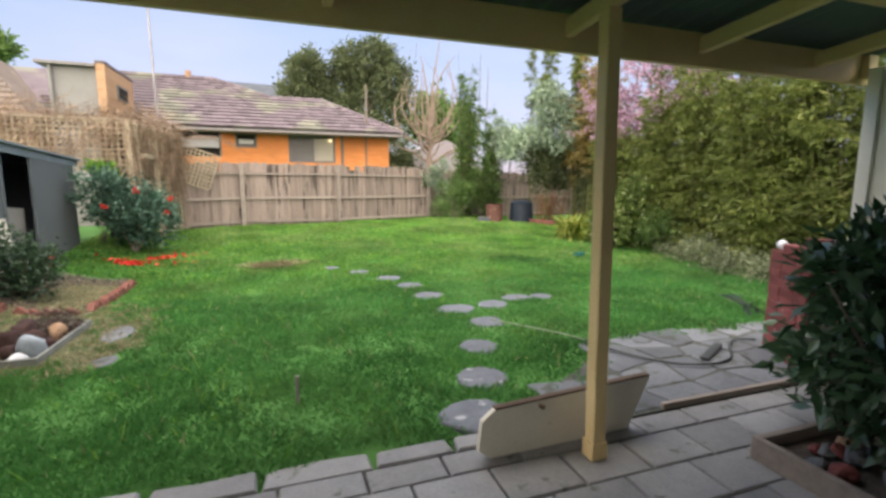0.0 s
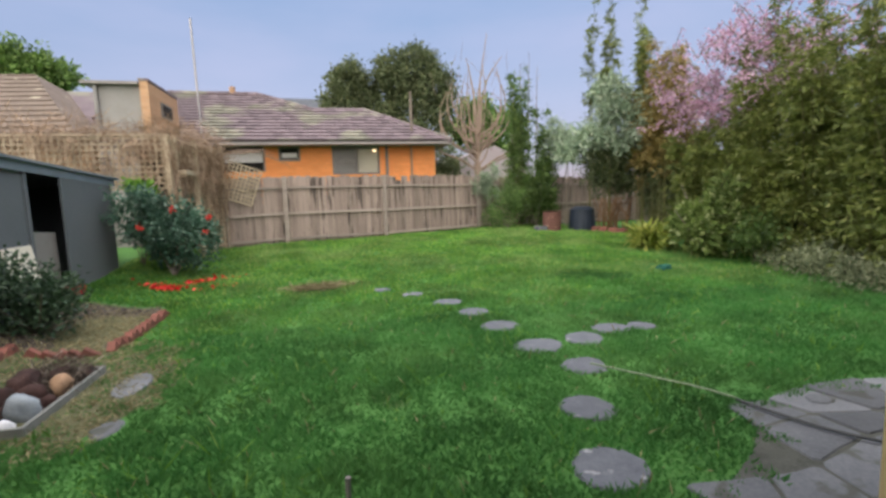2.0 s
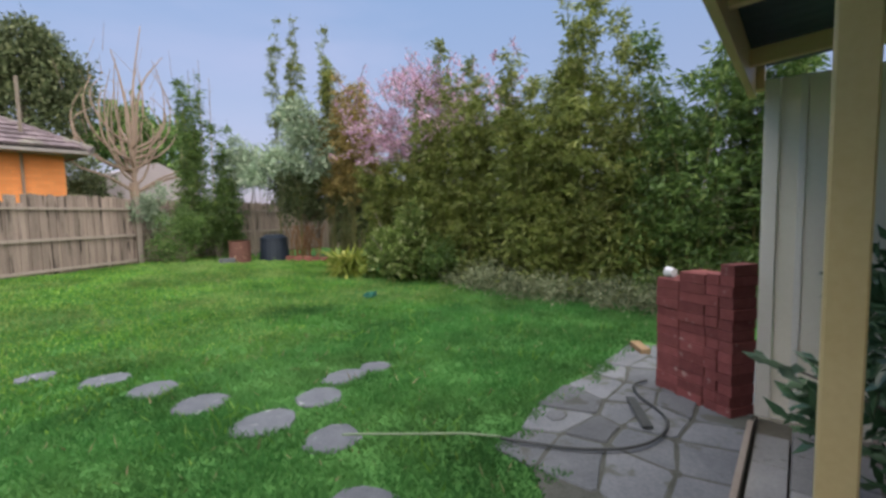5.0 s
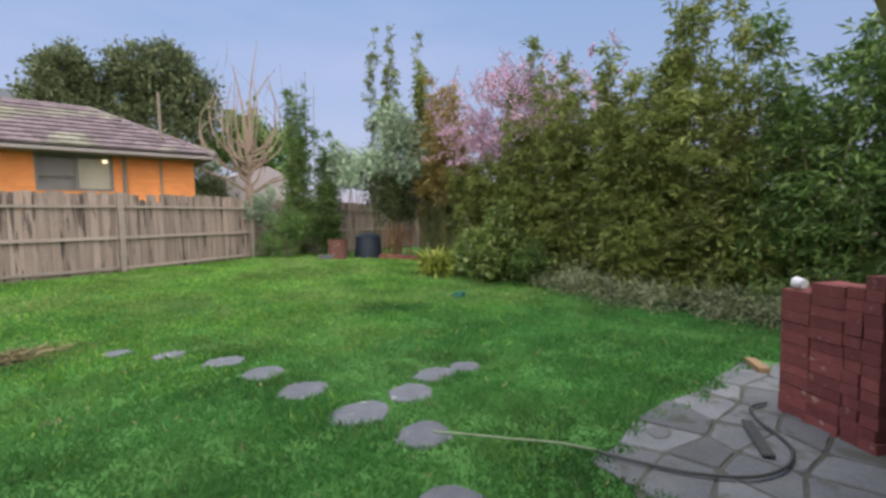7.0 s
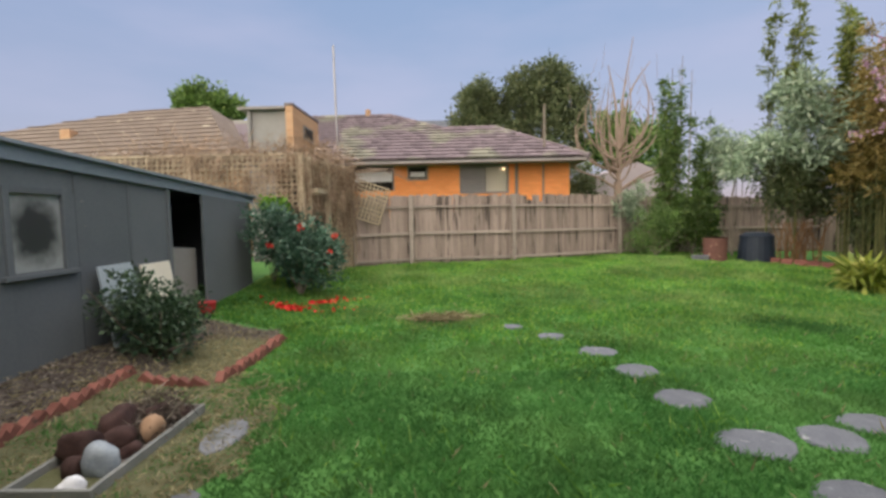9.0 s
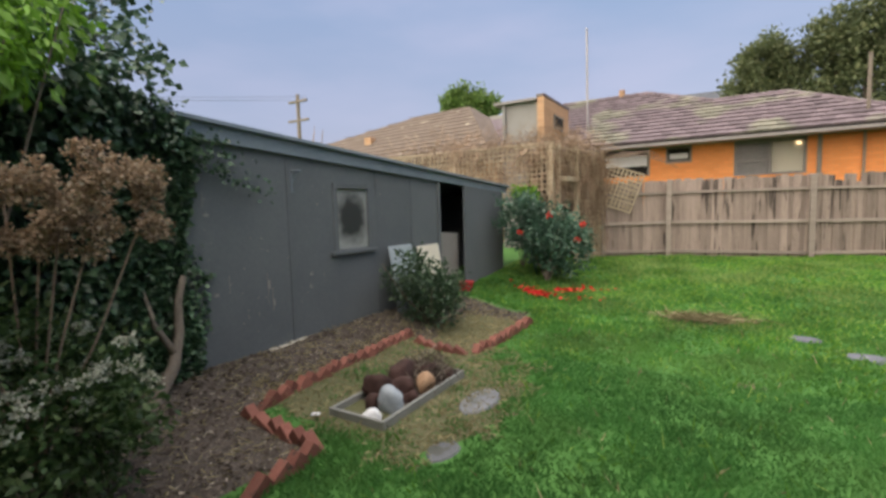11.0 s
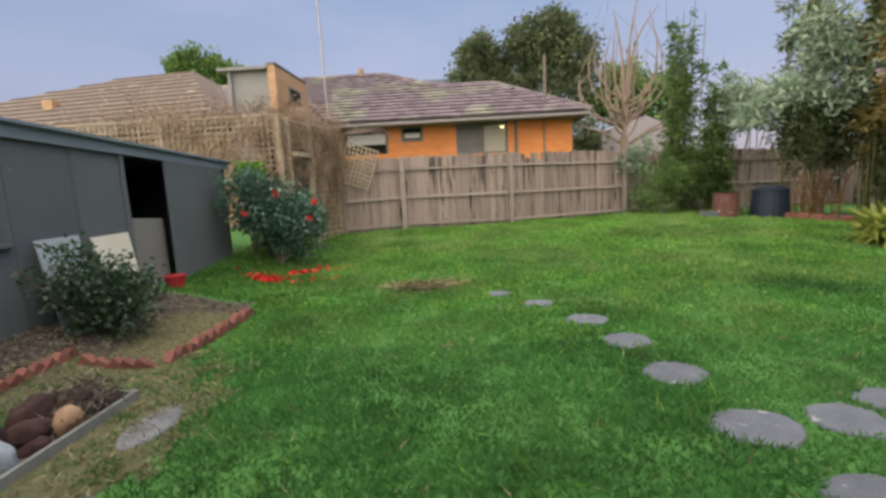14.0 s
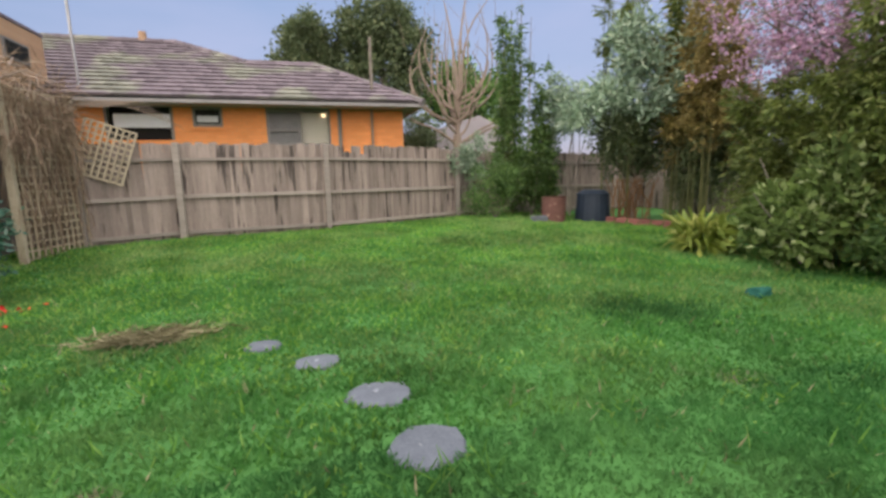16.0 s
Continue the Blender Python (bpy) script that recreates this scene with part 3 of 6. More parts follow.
for y, z, h in ((4.35, 1.72, 0.14), (4.37, 1.55, 0.05), (4.55, 0.98, 0.16), (4.95, 0.95, 0.3), (5.0, 0.8, 0.22), (4.72, 0.6, 0.05), (5.5, 0.9, 0.04), (5.48, 0.78, 0.05), (5.62, 1.62, 0.03), (6.7, 1.75, 0.03), (4.42, 0.85, 0.03), (4.9, 1.3, 0.02), (3.98, 1.2, 0.05)):
    box(bm, XW, XW + 0.003, y, y + drng.uniform(0.003, 0.008), z - h, z)
    box(bm, XW, XW + 0.003, y + drng.uniform(-0.02, 0.02), y + drng.uniform(0.021, 0.03), z - h * drng.random() - 0.01, z - h * 0.5)
    for _ in range(3):
        yy, zz = y + drng.uniform(-0.3, 0.3), z + drng.uniform(-0.5, 0.2)
        box(bm, XW, XW + 0.003, yy, yy + drng.uniform(0.004, 0.01), zz, zz + drng.uniform(0.005, 0.02))
part("paint_drip", bm, clad_m, shed, "white paint drips and specks")["kind"] = "stuff"
y = 3.7
while y < 6.3:
    L = drng.uniform(0.12, 0.3)
    pale = 4.75 < y < 5.3 or drng.random() < 0.15
    part("footing", boxes((XW, XW + drng.uniform(0.02, 0.05), y, y + L - 0.01, 0.1, 0.21 + drng.uniform(-0.02, 0.02)), bevel=0.006), board_m if pale else mulch_m, shed, "pale crumbling concrete footing" if pale else "")
    y += L
win = thing("window_1", (XW, 6.18, 1.06), "small grey framed shed window with grimy fogged glass", "window", kind="structure")
for r in ((5.86, 5.92, 1.05, 1.84), (6.45, 6.51, 1.05, 1.84)):
    part("frame", boxes((XW - 0.04, XW + 0.022, r[0], r[1], r[2], r[3]), bevel=0.004), shed_m, win)
part("frame", boxes((XW - 0.04, XW + 0.022, 5.92, 6.45, 1.78, 1.84), bevel=0.004), shed_m, win)
part("sill", boxes((XW - 0.04, XW + 0.06, 5.8, 6.56, 1.035, 1.075), bevel=0.004), shed_m, win)
m, nn, ll, pp = nodes_of("fogged_glass")
tc, mp, gr, rp = nn.new("ShaderNodeTexCoord"), nn.new("ShaderNodeMapping"), nn.new("ShaderNodeTexGradient"), nn.new("ShaderNodeValToRGB")
gr.gradient_type = "SPHERICAL"
mp.inputs["Location"].default_value, mp.inputs["Scale"].default_value = (0, 0, -1.0), (0, 3.0, 2.6)
nz, sm = nn.new("ShaderNodeTexNoise"), nn.new("ShaderNodeMix")
nz.inputs["Scale"].default_value, nz.inputs["Detail"].default_value = 9, 6
sm.inputs[0].default_value = 0.35
ll.new(tc.outputs["Object"], mp.inputs[0])
ll.new(mp.outputs[0], gr.inputs[0])
ll.new(gr.outputs["Fac"], sm.inputs[2])
ll.new(tc.outputs["Object"], nz.inputs["Vector"])
ll.new(nz.outputs[0], sm.inputs[3])
ll.new(sm.outputs[0], rp.inputs[0])
els = rp.color_ramp.elements
els[0].position, els[0].color = 0.22, (0.30, 0.32, 0.32, 1)
els[1].position, els[1].color = 0.52, (0.03, 0.035, 0.04, 1)
ll.new(rp.outputs[0], pp.inputs["Base Color"])
pp.inputs["Roughness"].default_value = 0.35
part("pane", boxes((XW - 0.022, XW - 0.016, 5.92, 6.45, 1.075, 1.78)), m, win, "grimy fogged glass with a dark clear middle")
bm = tube(bmesh.new(), [(XW + 0.01, 5.29, 1.72), (XW + 0.01, 5.29, 1.93)], 0.012)
tube(bm, [(XW + 0.01, 5.29, 1.93), (XW + 0.14, 5.29, 1.93)], 0.012)
tube(bm, [(XW + 0.01, 5.29, 1.78), (XW + 0.05, 5.29, 1.86), (XW + 0.09, 5.29, 1.93)], 0.006)
solo("wall_bracket", bm, shed_trim_m, (XW, 5.29, 1.72), "small grey metal shelf bracket on the shed wall", "bracket")
inner = thing("stored_sheet", (-4.0, 8.5, 0.12), "grey scuffed sheet standing inside the shed doorway", "board")
bm = prism(bmesh.new(), [(-4.0, 8.12), (-3.97, 8.12), (-3.97, 8.98), (-4.0, 8.98)], 0.12, 1.18)
for v in bm.verts:
    if v.co.z > 1 and v.co.y > 8.5:
        v.co.z -= 0.07
part("sheet", bm, clad_m, inner)

# ---- back fence ----
FENCE = [(-2.5, 13.42), (-1.12, 13.82), (1.5, 14.15), (4.78, 15.75), (7.4, 16.6), (11.6, 17.0)]
fence = thing("paling_fence", (1.5, 14.15, 0.33), "weathered grey timber paling fence with worn uneven tops", "fence")


def post_at(x, y, wide, top, name="post"):
    z = ground_z(x, y)
    return part(name, boxes((x - wide / 2, x + wide / 2, y - 0.14, y - 0.04, z - 0.1, z + top), bevel=0.006), rail_m, fence)


for i, (x, y) in enumerate(FENCE):
    post_at(x, y, 0.05 if i == 0 else 0.105, 1.62 if i == 0 else 1.72)
prng = random.Random(4)
pal = []
for k in range(6):
    h = 1.69 + 0.009 * k
    bm = bmesh.new()
    vs = [bm.verts.new(c) for c in ((-0.066, 0, 0), (0.066, 0, 0), (0.066, 0.016, 0), (-0.066, 0.016, 0), (-0.066, 0, h), (0.0, 0, h + prng.uniform(-0.008, 0.012)), (0.066, 0, h + prng.uniform(-0.008, 0.01)), (0.066, 0.016, h), (0.0, 0.016, h), (-0.066, 0.016, h))]
    for f in ((0, 1, 6, 5, 4), (3, 9, 8, 7, 2), (0, 4, 9, 3), (1, 2, 7, 6), (4, 5, 8, 9), (5, 6, 7, 8), (0, 3, 2, 1)):
        bm.faces.new([vs[i] for i in f])
    me = bpy.data.meshes.new("paling")
    bm.to_mesh(me)
    bm.free()
    me.materials.append(old_timber)
    pal.append(me)
fb = base_of(fence)
for (x0, y0), (x1, y1) in zip(FENCE, FENCE[1:]):
    run = math.hypot(x1 - x0, y1 - y0)
    ang = math.atan2(y1 - y0, x1 - x0)
    zA, zB = ground_z(x0, y0), ground_z(x1, y1)
    for hgt, deep in ((0.1, 0.06), (0.76, 0.065), (1.43, 0.055)):
        bm = bmesh.new()
        vs = []
        for x, y, z in ((x0, y0, zA), (x1, y1, zB)):
            for dy in (-0.055, -0.004):
                for dz in (-deep / 2, deep / 2):
                    vs.append(bm.verts.new((x - math.sin(ang) * dy, y + math.cos(ang) * dy, z + hgt + dz)))
        for f in ((0, 1, 3, 2), (4, 6, 7, 5), (0, 4, 5, 1), (2, 3, 7, 6), (0, 2, 6, 4), (1, 5, 7, 3)):
            bm.faces.new([vs[i] for i in f])
        part("rail", bm, rail_m, fence)
    count = int(run / 0.103)
    for i in range(count):
        t = (i + 0.5) / count
        x, y = x0 + (x1 - x0) * t, y0 + (y1 - y0) * t
        ob = link("paling", prng.choice(pal), None, fence)
        low = 0.0
        if abs(x - 1.98) < 0.09 or abs(x - 2.3) < 0.08:
            low = -0.16
        lap = 0.018 if i % 2 else 0.0
        ob.location = Vector((x - math.sin(ang) * lap, y + math.cos(ang) * lap, zA + (zB - zA) * t + low + prng.uniform(-0.009, 0.009))) - fb
        ob.rotation_euler = (0, prng.uniform(-0.012, 0.012), ang)
tagged(part("boundary_fence", boxes((11.6, 11.64, -6, 17.0, -0.1, 1.9)), old_timber), "plain weathered boundary fence behind the bamboo", "fence", kind="structure")

# ---- neighbour's orange house ----
house = thing("neighbour_house", (0, 19.5, 0.2), "orange brick house with a mossy grey tiled hip roof", "house")
part("wall", boxes((-2.18, 0.0, 17.45, 17.7, -0.1, 3.2)), orange, house)
part("wall", boxes((0.0, 1.61, 17.45, 17.7, -0.1, 2.25)), orange, house)
part("wall", boxes((1.61, 3.6, 17.45, 17.7, -0.1, 3.2)), orange, house)
part("wall", boxes((-4.6, -3.6, 17.45, 17.7, -0.1, 3.2)), orange, house)
part("wall", boxes((-3.6, -2.18, 17.45, 17.7, -0.1, 2.4)), orange, house)
part("wall", boxes((3.36, 3.6, 17.7, 22.0, -0.1, 3.2)), orange, house)
part("soffit", boxes((-12, 3.9, 16.65, 17.45, 3.2, 3.23)), gutter_m, house)
part("soffit", boxes((3.6, 3.9, 17.45, 22.2, 3.2, 3.23)), gutter_m, house)
part("gutter", boxes((-12, 3.98, 16.56, 16.66, 3.17, 3.255), bevel=0.02), gutter_m, house)
part("gutter", boxes((3.9, 4.0, 16.66, 22.3, 3.17, 3.29), bevel=0.02), gutter_m, house)
part("fascia_line", boxes((-12, 3.95, 16.6, 16.7, 3.257, 3.3)), dark_m, house, "near-black strip under the tiles")
part("downpipe", tube(bmesh.new(), [(1.86, 17.38, 3.2), (1.86, 17.38, 0.3)], 0.05, sides=8), frame_grey, house, "grey downpipe")
part("downpipe", tube(bmesh.new(), [(2.73, 17.38, 3.2), (2.73, 17.38, 0.3)], 0.035, sides=8), pale_bark, house, "pale vent pipe")
part("vent_pole", tube(bmesh.new(), [(2.75, 17.3, 3.2), (2.75, 17.3, 5.05)], 0.045, 0.04, sides=8), bark, house, "brown pole above the eave")
w = part("window", boxes((0.0, 1.61, 17.42, 17.6, 2.25, 2.31)), frame_grey, house, "grey framed sliding window")
for r in ((0.0, 0.06, 2.31, 3.2), (1.55, 1.61, 2.31, 3.2), (0.8, 0.87, 2.31, 3.12), (0.06, 0.8, 2.62, 2.66), (0.06, 1.55, 3.12, 3.2)):
    part("frame_bar", boxes((r[0], r[1], 17.42, 17.6, r[2], r[3])), frame_grey, w)
part("blind", boxes((0.87, 1.55, 17.58, 17.59, 2.31, 3.12)), blind_m, w, "cream holland blind")
part("blind", boxes((0.06, 0.8, 17.54, 17.55, 2.31, 3.12)), clad_m, w, "grey curtain")
em, en, el, ep = nodes_of("warm_lamp")
ep.inputs["Emission Color"].default_value, ep.inputs["Emission Strength"].default_value = (1.0, 0.72, 0.4, 1), 1.8
bm = bmesh.new()
bmesh.ops.create_uvsphere(bm, u_segments=12, v_segments=8, radius=1, matrix=Matrix.Translation((1.45, 17.552, 3.05)) @ Matrix.Diagonal((0.06, 0.02, 0.04, 1)))
part("lamp", bm, em, w, "small warm lit lamp behind the glass", smooth=True)
gm, gn, gl, gp = nodes_of("window_glass")
gp.inputs["Base Color"].default_value, gp.inputs["Roughness"].default_value = (0.05, 0.055, 0.06, 1), 0.05
gp.inputs["Alpha"].default_value = 0.14
for x0, x1 in ((0.06, 0.8), (0.87, 1.55)):
    part("pane", boxes((x0, x1, 17.52, 17.525, 2.31, 3.12)), gm, w)
w = part("window", boxes((-1.72, -1.04, 17.42, 17.5, 2.72, 2.8)), frame_grey, house, "small dark framed window")
for r in ((-1.72, -1.66, 2.8, 3.24), (-1.1, -1.04, 2.8, 3.24), (-1.66, -1.1, 3.14, 3.24)):
    part("frame_bar", boxes((r[0], r[1], 17.42, 17.5, r[2], r[3])), frame_grey, w)
part("pane", boxes((-1.66, -1.1, 17.44, 17.449, 2.8, 3.14)), dark_m, w)
part("blind", boxes((-1.62, -1.14, 17.43, 17.439, 2.84, 2.99)), white_m, w, "white half-drawn blind")
part("window_sill", boxes((-1.76, -1.0, 17.4, 17.46, 2.64, 2.72)), orange, house)
# recess shade is put into the colour of this near-black sheet
part("bay_recess", boxes((-3.6, -2.18, 17.62, 17.66, 2.4, 3.2)), dark_m, house, "near-black sheet painting the recess shade behind the white panel")
part("white_panel", boxes((-3.45, -2.24, 17.46, 17.5, 2.7, 3.02)), white_m, house, "white horizontal panel")
for x in (-2.22, -3.62):
    part("frame", boxes((x, x + 0.06, 17.42, 17.6, 2.4, 3.2)), frame_grey, house)


def hip(verts, faces, material, name, parent, label=""):
    bm = bmesh.new()
    vs = [bm.verts.new(v) for v in verts]
    for f in faces:
        bm.faces.new([vs[i] for i in f])
    return part(name, bm, material, parent, label)


RV = [(-12, 16.6, 3.29), (3.98, 16.6, 3.29), (1.35, 19.4, 4.72), (-0.56, 19.4, 4.72), (-2.7, 21.0, 5.58), (-12, 21.0, 5.58), (3.98, 22.4, 3.29), (-12, 26, 3.29), (0.5, 26, 3.29)]
roof = hip(RV, [(0, 1, 2, 3, 4, 5), (1, 6, 2), (2, 6, 8, 4, 3), (4, 8, 7, 5)], tile_m, "roof", house)
# tile courses stand proud of the front slope
SL = (4.72 - 3.29) / 2.8
tilt = math.atan(SL)
bm = bmesh.new()
vs = [bm.verts.new(c) for c in ((-0.149, 0, 0.045), (-0.09, 0, 0.056), (0.09, 0, 0.05), (0.149, 0, 0.045), (-0.149, 0.35, -0.004), (-0.09, 0.35, 0.006), (0.09, 0.35, 0.002), (0.149, 0.35, -0.004), (-0.149, 0.01, -0.012), (0.149, 0.01, -0.012))]
for f in ((0, 1, 5, 4), (1, 2, 6, 5), (2, 3, 7, 6), (8, 9, 3, 2, 1, 0), (8, 0, 4), (9, 7, 3)):
    bm.faces.new([vs[i] for i in f])
tile_me = bpy.data.meshes.new("roof_tile")
bm.to_mesh(tile_me)
bm.free()
tile_me.materials.append(tile_m)
hb = base_of(house)
trng = random.Random(9)
rest = []
singles = 0
for row in range(16):
    d = row * 0.32
    y, z = 16.58 + d * math.cos(tilt), 3.3 + d * math.sin(tilt)
    if z > 5.52:
        break
    right = 3.95 - (y - 16.6) * 0.94 if z < 4.7 else -0.56 - (y - 19.4) * 1.34
    left = -7.2
    x = left + (0.15 if row % 2 else 0)
    while x < right - 0.1:
        pz = trng.uniform(0, 0.008)
        if singles < 300 and x > -4.3:
            singles += 1
            ob = link("tile", tile_me, None, roof)
            ob.location = Vector((x, y, z + 0.008 + pz)) - hb
            ob.rotation_euler = (tilt, 0, trng.uniform(-0.015, 0.015))
        else:
            rest.append((x, y, z + 0.008 + pz))
        x += 0.3
bm = bmesh.new()
for x, y, z in rest:
    m4 = Matrix.Translation((x, y, z)) @ Matrix.Rotation(tilt, 4, "X")
    vv = [bm.verts.new(m4 @ v.co) for v in tile_me.vertices]
    for p in tile_me.polygons:
        bm.faces.new([vv[i] for i in p.vertices])
tagged(part("tiles", bm, tile_m, roof), kind="stuff")


def ridge(a, b, parent, material):
    a, b = Vector(a), Vector(b)
    k = int((b - a).length / 0.33)
    for i in range(k):
        p, q = a.lerp(b, i / k), a.lerp(b, (i + 1.08) / k)
        part("ridge_cap", tube(bmesh.new(), [p, q], 0.1, 0.115, sides=8), material, parent)


ridge((-7, 21.0, 5.58), (-2.7, 21, 5.58), roof, tile_m)
ridge((-2.7, 21, 5.58), (-0.56, 19.4, 4.72), roof, tile_m)
ridge((-0.56, 19.4, 4.72), (1.35, 19.4, 4.72), roof, tile_m)
ridge((1.35, 19.4, 4.72), (3.98, 16.6, 3.29), roof, tile_m)
house.location.x += 0.18
part("chimney_pot", tube(bmesh.new(), [(-3.4, 21, 5.6), (-3.4, 21, 5.86)], 0.12, 0.11, sides=8), rock_tan, roof, "terracotta flue pot")

# aerial mast, upper brick block, brown roof
mast = solo("aerial_mast", tube(bmesh.new(), [(-3.74, 17.1, 3.3), (-3.77, 17.1, 7.0)], 0.035, 0.03, sides=8), steel, (-3.74, 17.1, 3.3), "thin pinkish metal aerial mast above the roof", "mast")
block = thing("brick_block", (-5.4, 15.8, 0.3), "tan brick and grey clad upper storey with a flat roof", "building")
part("brick_wall", boxes((-4.6, -4.4, 14.903, 17.3, 0.2, 4.62)), tan_brick, block)
part("brick_corner", boxes((-4.6, -4.4, 14.86, 14.9, 0.2, 4.618)), tan_brick, block)
part("clad_wall", boxes((-5.68, -4.603, 14.95, 15.05, 0.2, 4.5)), clad_m, block, "grey sheet cladding")
part("roof", boxes((-5.9, -4.605, 14.78, 17.2, 4.52, 4.6), bevel=0.01), gutter_m, block)
part("coping", boxes((-4.62, -4.38, 14.84, 17.32, 4.622, 4.69), bevel=0.008), tile_m, block)
part("end_wall", boxes((-5.68, -5.58, 15.053, 17.0, 0.2, 4.5)), clad_m, block)
w = part("window", boxes((-4.398, -4.36, 15.7, 16.6, 3.85, 4.25), bevel=0.004), frame_grey, block, "dark framed high window")
part("pane", boxes((-4.358, -4.35, 15.76, 16.54, 3.9, 4.2)), dark_m, w)
part("downpipe", tube(bmesh.new(), [(-5.62, 14.89, 4.5), (-5.62, 14.89, 0.4)], 0.05, sides=8), clad_m, block)
brown = thing("brown_roof_house", (-12, 20, 0.2), "low house with a broad brown tiled hip roof", "house")
hip([(-26, 16.4, 2.9), (-6.3, 15.3, 3.3), (-9.4, 20, 5.92), (-12.0, 20.2, 5.88), (-18, 20.6, 4.98), (-26, 21, 3.7), (-5.5, 26, 3.0), (-26, 27, 2.6)], [(1, 2, 3), (0, 1, 3, 4), (0, 4, 5), (1, 6, 2), (2, 6, 7, 5, 4, 3)], brown_tile, "roof", brown)
part("wall", boxes((-23, -6.8, 16.6, 16.8, 0, 3.2)), tan_brick, brown)
part("wall", boxes((-6.8, -6.6, 16.6, 25, 0, 3.2)), tan_brick, brown)
part("chimney", boxes((-13.4, -13.05, 17.8, 18.15, 3.2, 4.72), bevel=0.01), tan_brick, brown)
bm = bmesh.new()
for k in range(13):
    t = (k + 0.5) / 13
    a = Vector((-26, 16.4, 2.93)).lerp(Vector((-12.0, 20.2, 5.91)), t)
    b = Vector((-6.3, 15.3, 3.33)).lerp(Vector((-9.4, 20, 5.95)), t)
    tube(bm, [a, b], 0.02, sides=4)
tagged(part("tiles", bm, brown_tile, brown), kind="stuff")
slate = thing("slate_roof_house", (-1.2, 32, 0), "distant house with a dark slate hip roof", "house")
hip([(-6.5, 29.5, 5.9), (4.0, 29.5, 5.9), (1.6, 32, 7.6), (-4.2, 32, 7.68), (-6.5, 34.5, 5.9), (4.0, 34.5, 5.9)], [(0, 1, 2, 3), (1, 5, 2), (2, 5, 4, 3), (0, 3, 4)], surface("slate_roof", (0.06, 0.07, 0.085), (0.11, 0.12, 0.14), 2, 20, 0.8, 0.2, rnd=0), "roof", slate)
part("wall", boxes((-6.1, 3.6, 29.9, 34.1, 0.0, 5.95)), clad_m, slate)
garage = thing("pale_garage", (7.5, 22, 0.2), "pale lilac-grey rendered garage wall with a low gable", "building")
bm = bmesh.new()
prof = [(5.6, 0.0), (8.6, 0.0), (8.6, 2.9), (7.2, 3.5), (5.6, 3.0)]
a = [bm.verts.new((x, 20.5, z)) for x, z in prof]
b = [bm.verts.new((x, 25.0, z)) for x, z in prof]
bm.faces.new(a)
bm.faces.new(b[::-1])
for i in range(5):
    bm.faces.new((a[i], b[i], b[(i + 1) % 5], a[(i + 1) % 5]))
part("wall", bm, surface("lilac_render", (0.36, 0.31, 0.33), (0.44, 0.38, 0.40), 1, 20, 0.8, 0.1, rnd=0), garage)
pole = thing("power_pole", (-29.2, 28.6, 0), "timber power pole with a crossarm and wires", "power pole")
part("pole", tube(bmesh.new(), [(-29.2, 28.6, 0), (-29.2, 28.6, 11.0)], 0.18, 0.14, sides=8), bark, pole)
part("crossarm", boxes((-30.2, -28.2, 28.5, 28.7, 10.4, 10.55)), bark, pole)
part("crossarm", boxes((-30.3, -28.1, 28.5, 28.7, 8.9, 9.05)), bark, pole)
for dx in (-0.9, 0.9):
    part("wire", tube(bmesh.new(), [(-29.2 + dx, 28.6, 10.7), (-45 + dx, 18, 10.9), (-60 + dx, 6, 12.2)], 0.012, sides=4), rubber, pole)

# ---- lattice pergola with dead vines ----
pergola = thing("lattice_pergola", (-3.0, 11.05, 0.25), "timber lattice pergola overgrown with dead brown vine", "pergola")
LX = -3.0


def lattice(a, b, z0, z1, gap=0.105, wide=0.032, hole=None):
    """Lattice between two plan points; each slat a part."""
    a, b = Vector((*a, 0)), Vector((*b, 0))
    L = (b - a).length
    rot = Matrix.Translation(a) @ Matrix.Rotation(math.atan2(b.y - a.y, b.x - a.x), 4, "Z")
    s = 0.0
    while s < L:
        if not (hole and hole[0] < s < hole[1]):
            part("slat", boxes((s, s + wide, -0.008, 0.0, z0, z1), m=rot), lattice_m, pergola)
        else:
            part("slat", boxes((s, s + wide, -0.008, 0.0, hole[2], z1), m=rot), lattice_m, pergola)
        s += gap
    z = z0
    while z < z1:
        if hole and z < hole[2]:
            part("slat", boxes((0, hole[0], 0.001, 0.009, z, z + wide), m=rot), lattice_m, pergola)
            part("slat", boxes((hole[1], L, 0.001, 0.009, z, z + wide), m=rot), lattice_m, pergola)
        else:
            part("slat", boxes((0, L, 0.001, 0.009, z, z + wide), m=rot), lattice_m, pergola)
        z += gap


lattice((-7.4, 11.08), (LX, 11.05), 1.75, 2.76)
lattice((LX, 11.05), (-2.5, 13.4), 0.3, 2.72, gap=0.12, hole=(0.25, 1.0, 2.05))
for x, y in ((LX, 11.05), (-2.93, 11.28), (-2.77, 12.06), (-2.52, 13.38), (-5.2, 11.1), (-7.4, 11.1)):
    part("post", boxes((x - 0.045, x + 0.045, y - 0.03, y + 0.06, 0.15, 2.78), bevel=0.005), lattice_m, pergola)
part("lintel", boxes((-2.96, -2.74, 11.25, 12.1, 2.03, 2.12)), lattice_m, pergola)
part("top_rail", boxes((-7.45, LX + 0.05, 11.04, 11.12, 2.75, 2.8)), lattice_m, pergola)
# first board is added in near-black to paint the shade inside the doorway
part("back_board", boxes((-3.5, -3.45, 11.15, 12.5, 0.2, 2.6)), dark_m, pergola, "near-black sheet standing in for shade behind the doorway")
part("back_board", boxes((-3.45, -3.4, 12.5, 13.75, 0.2, 2.6)), old_timber, pergola)
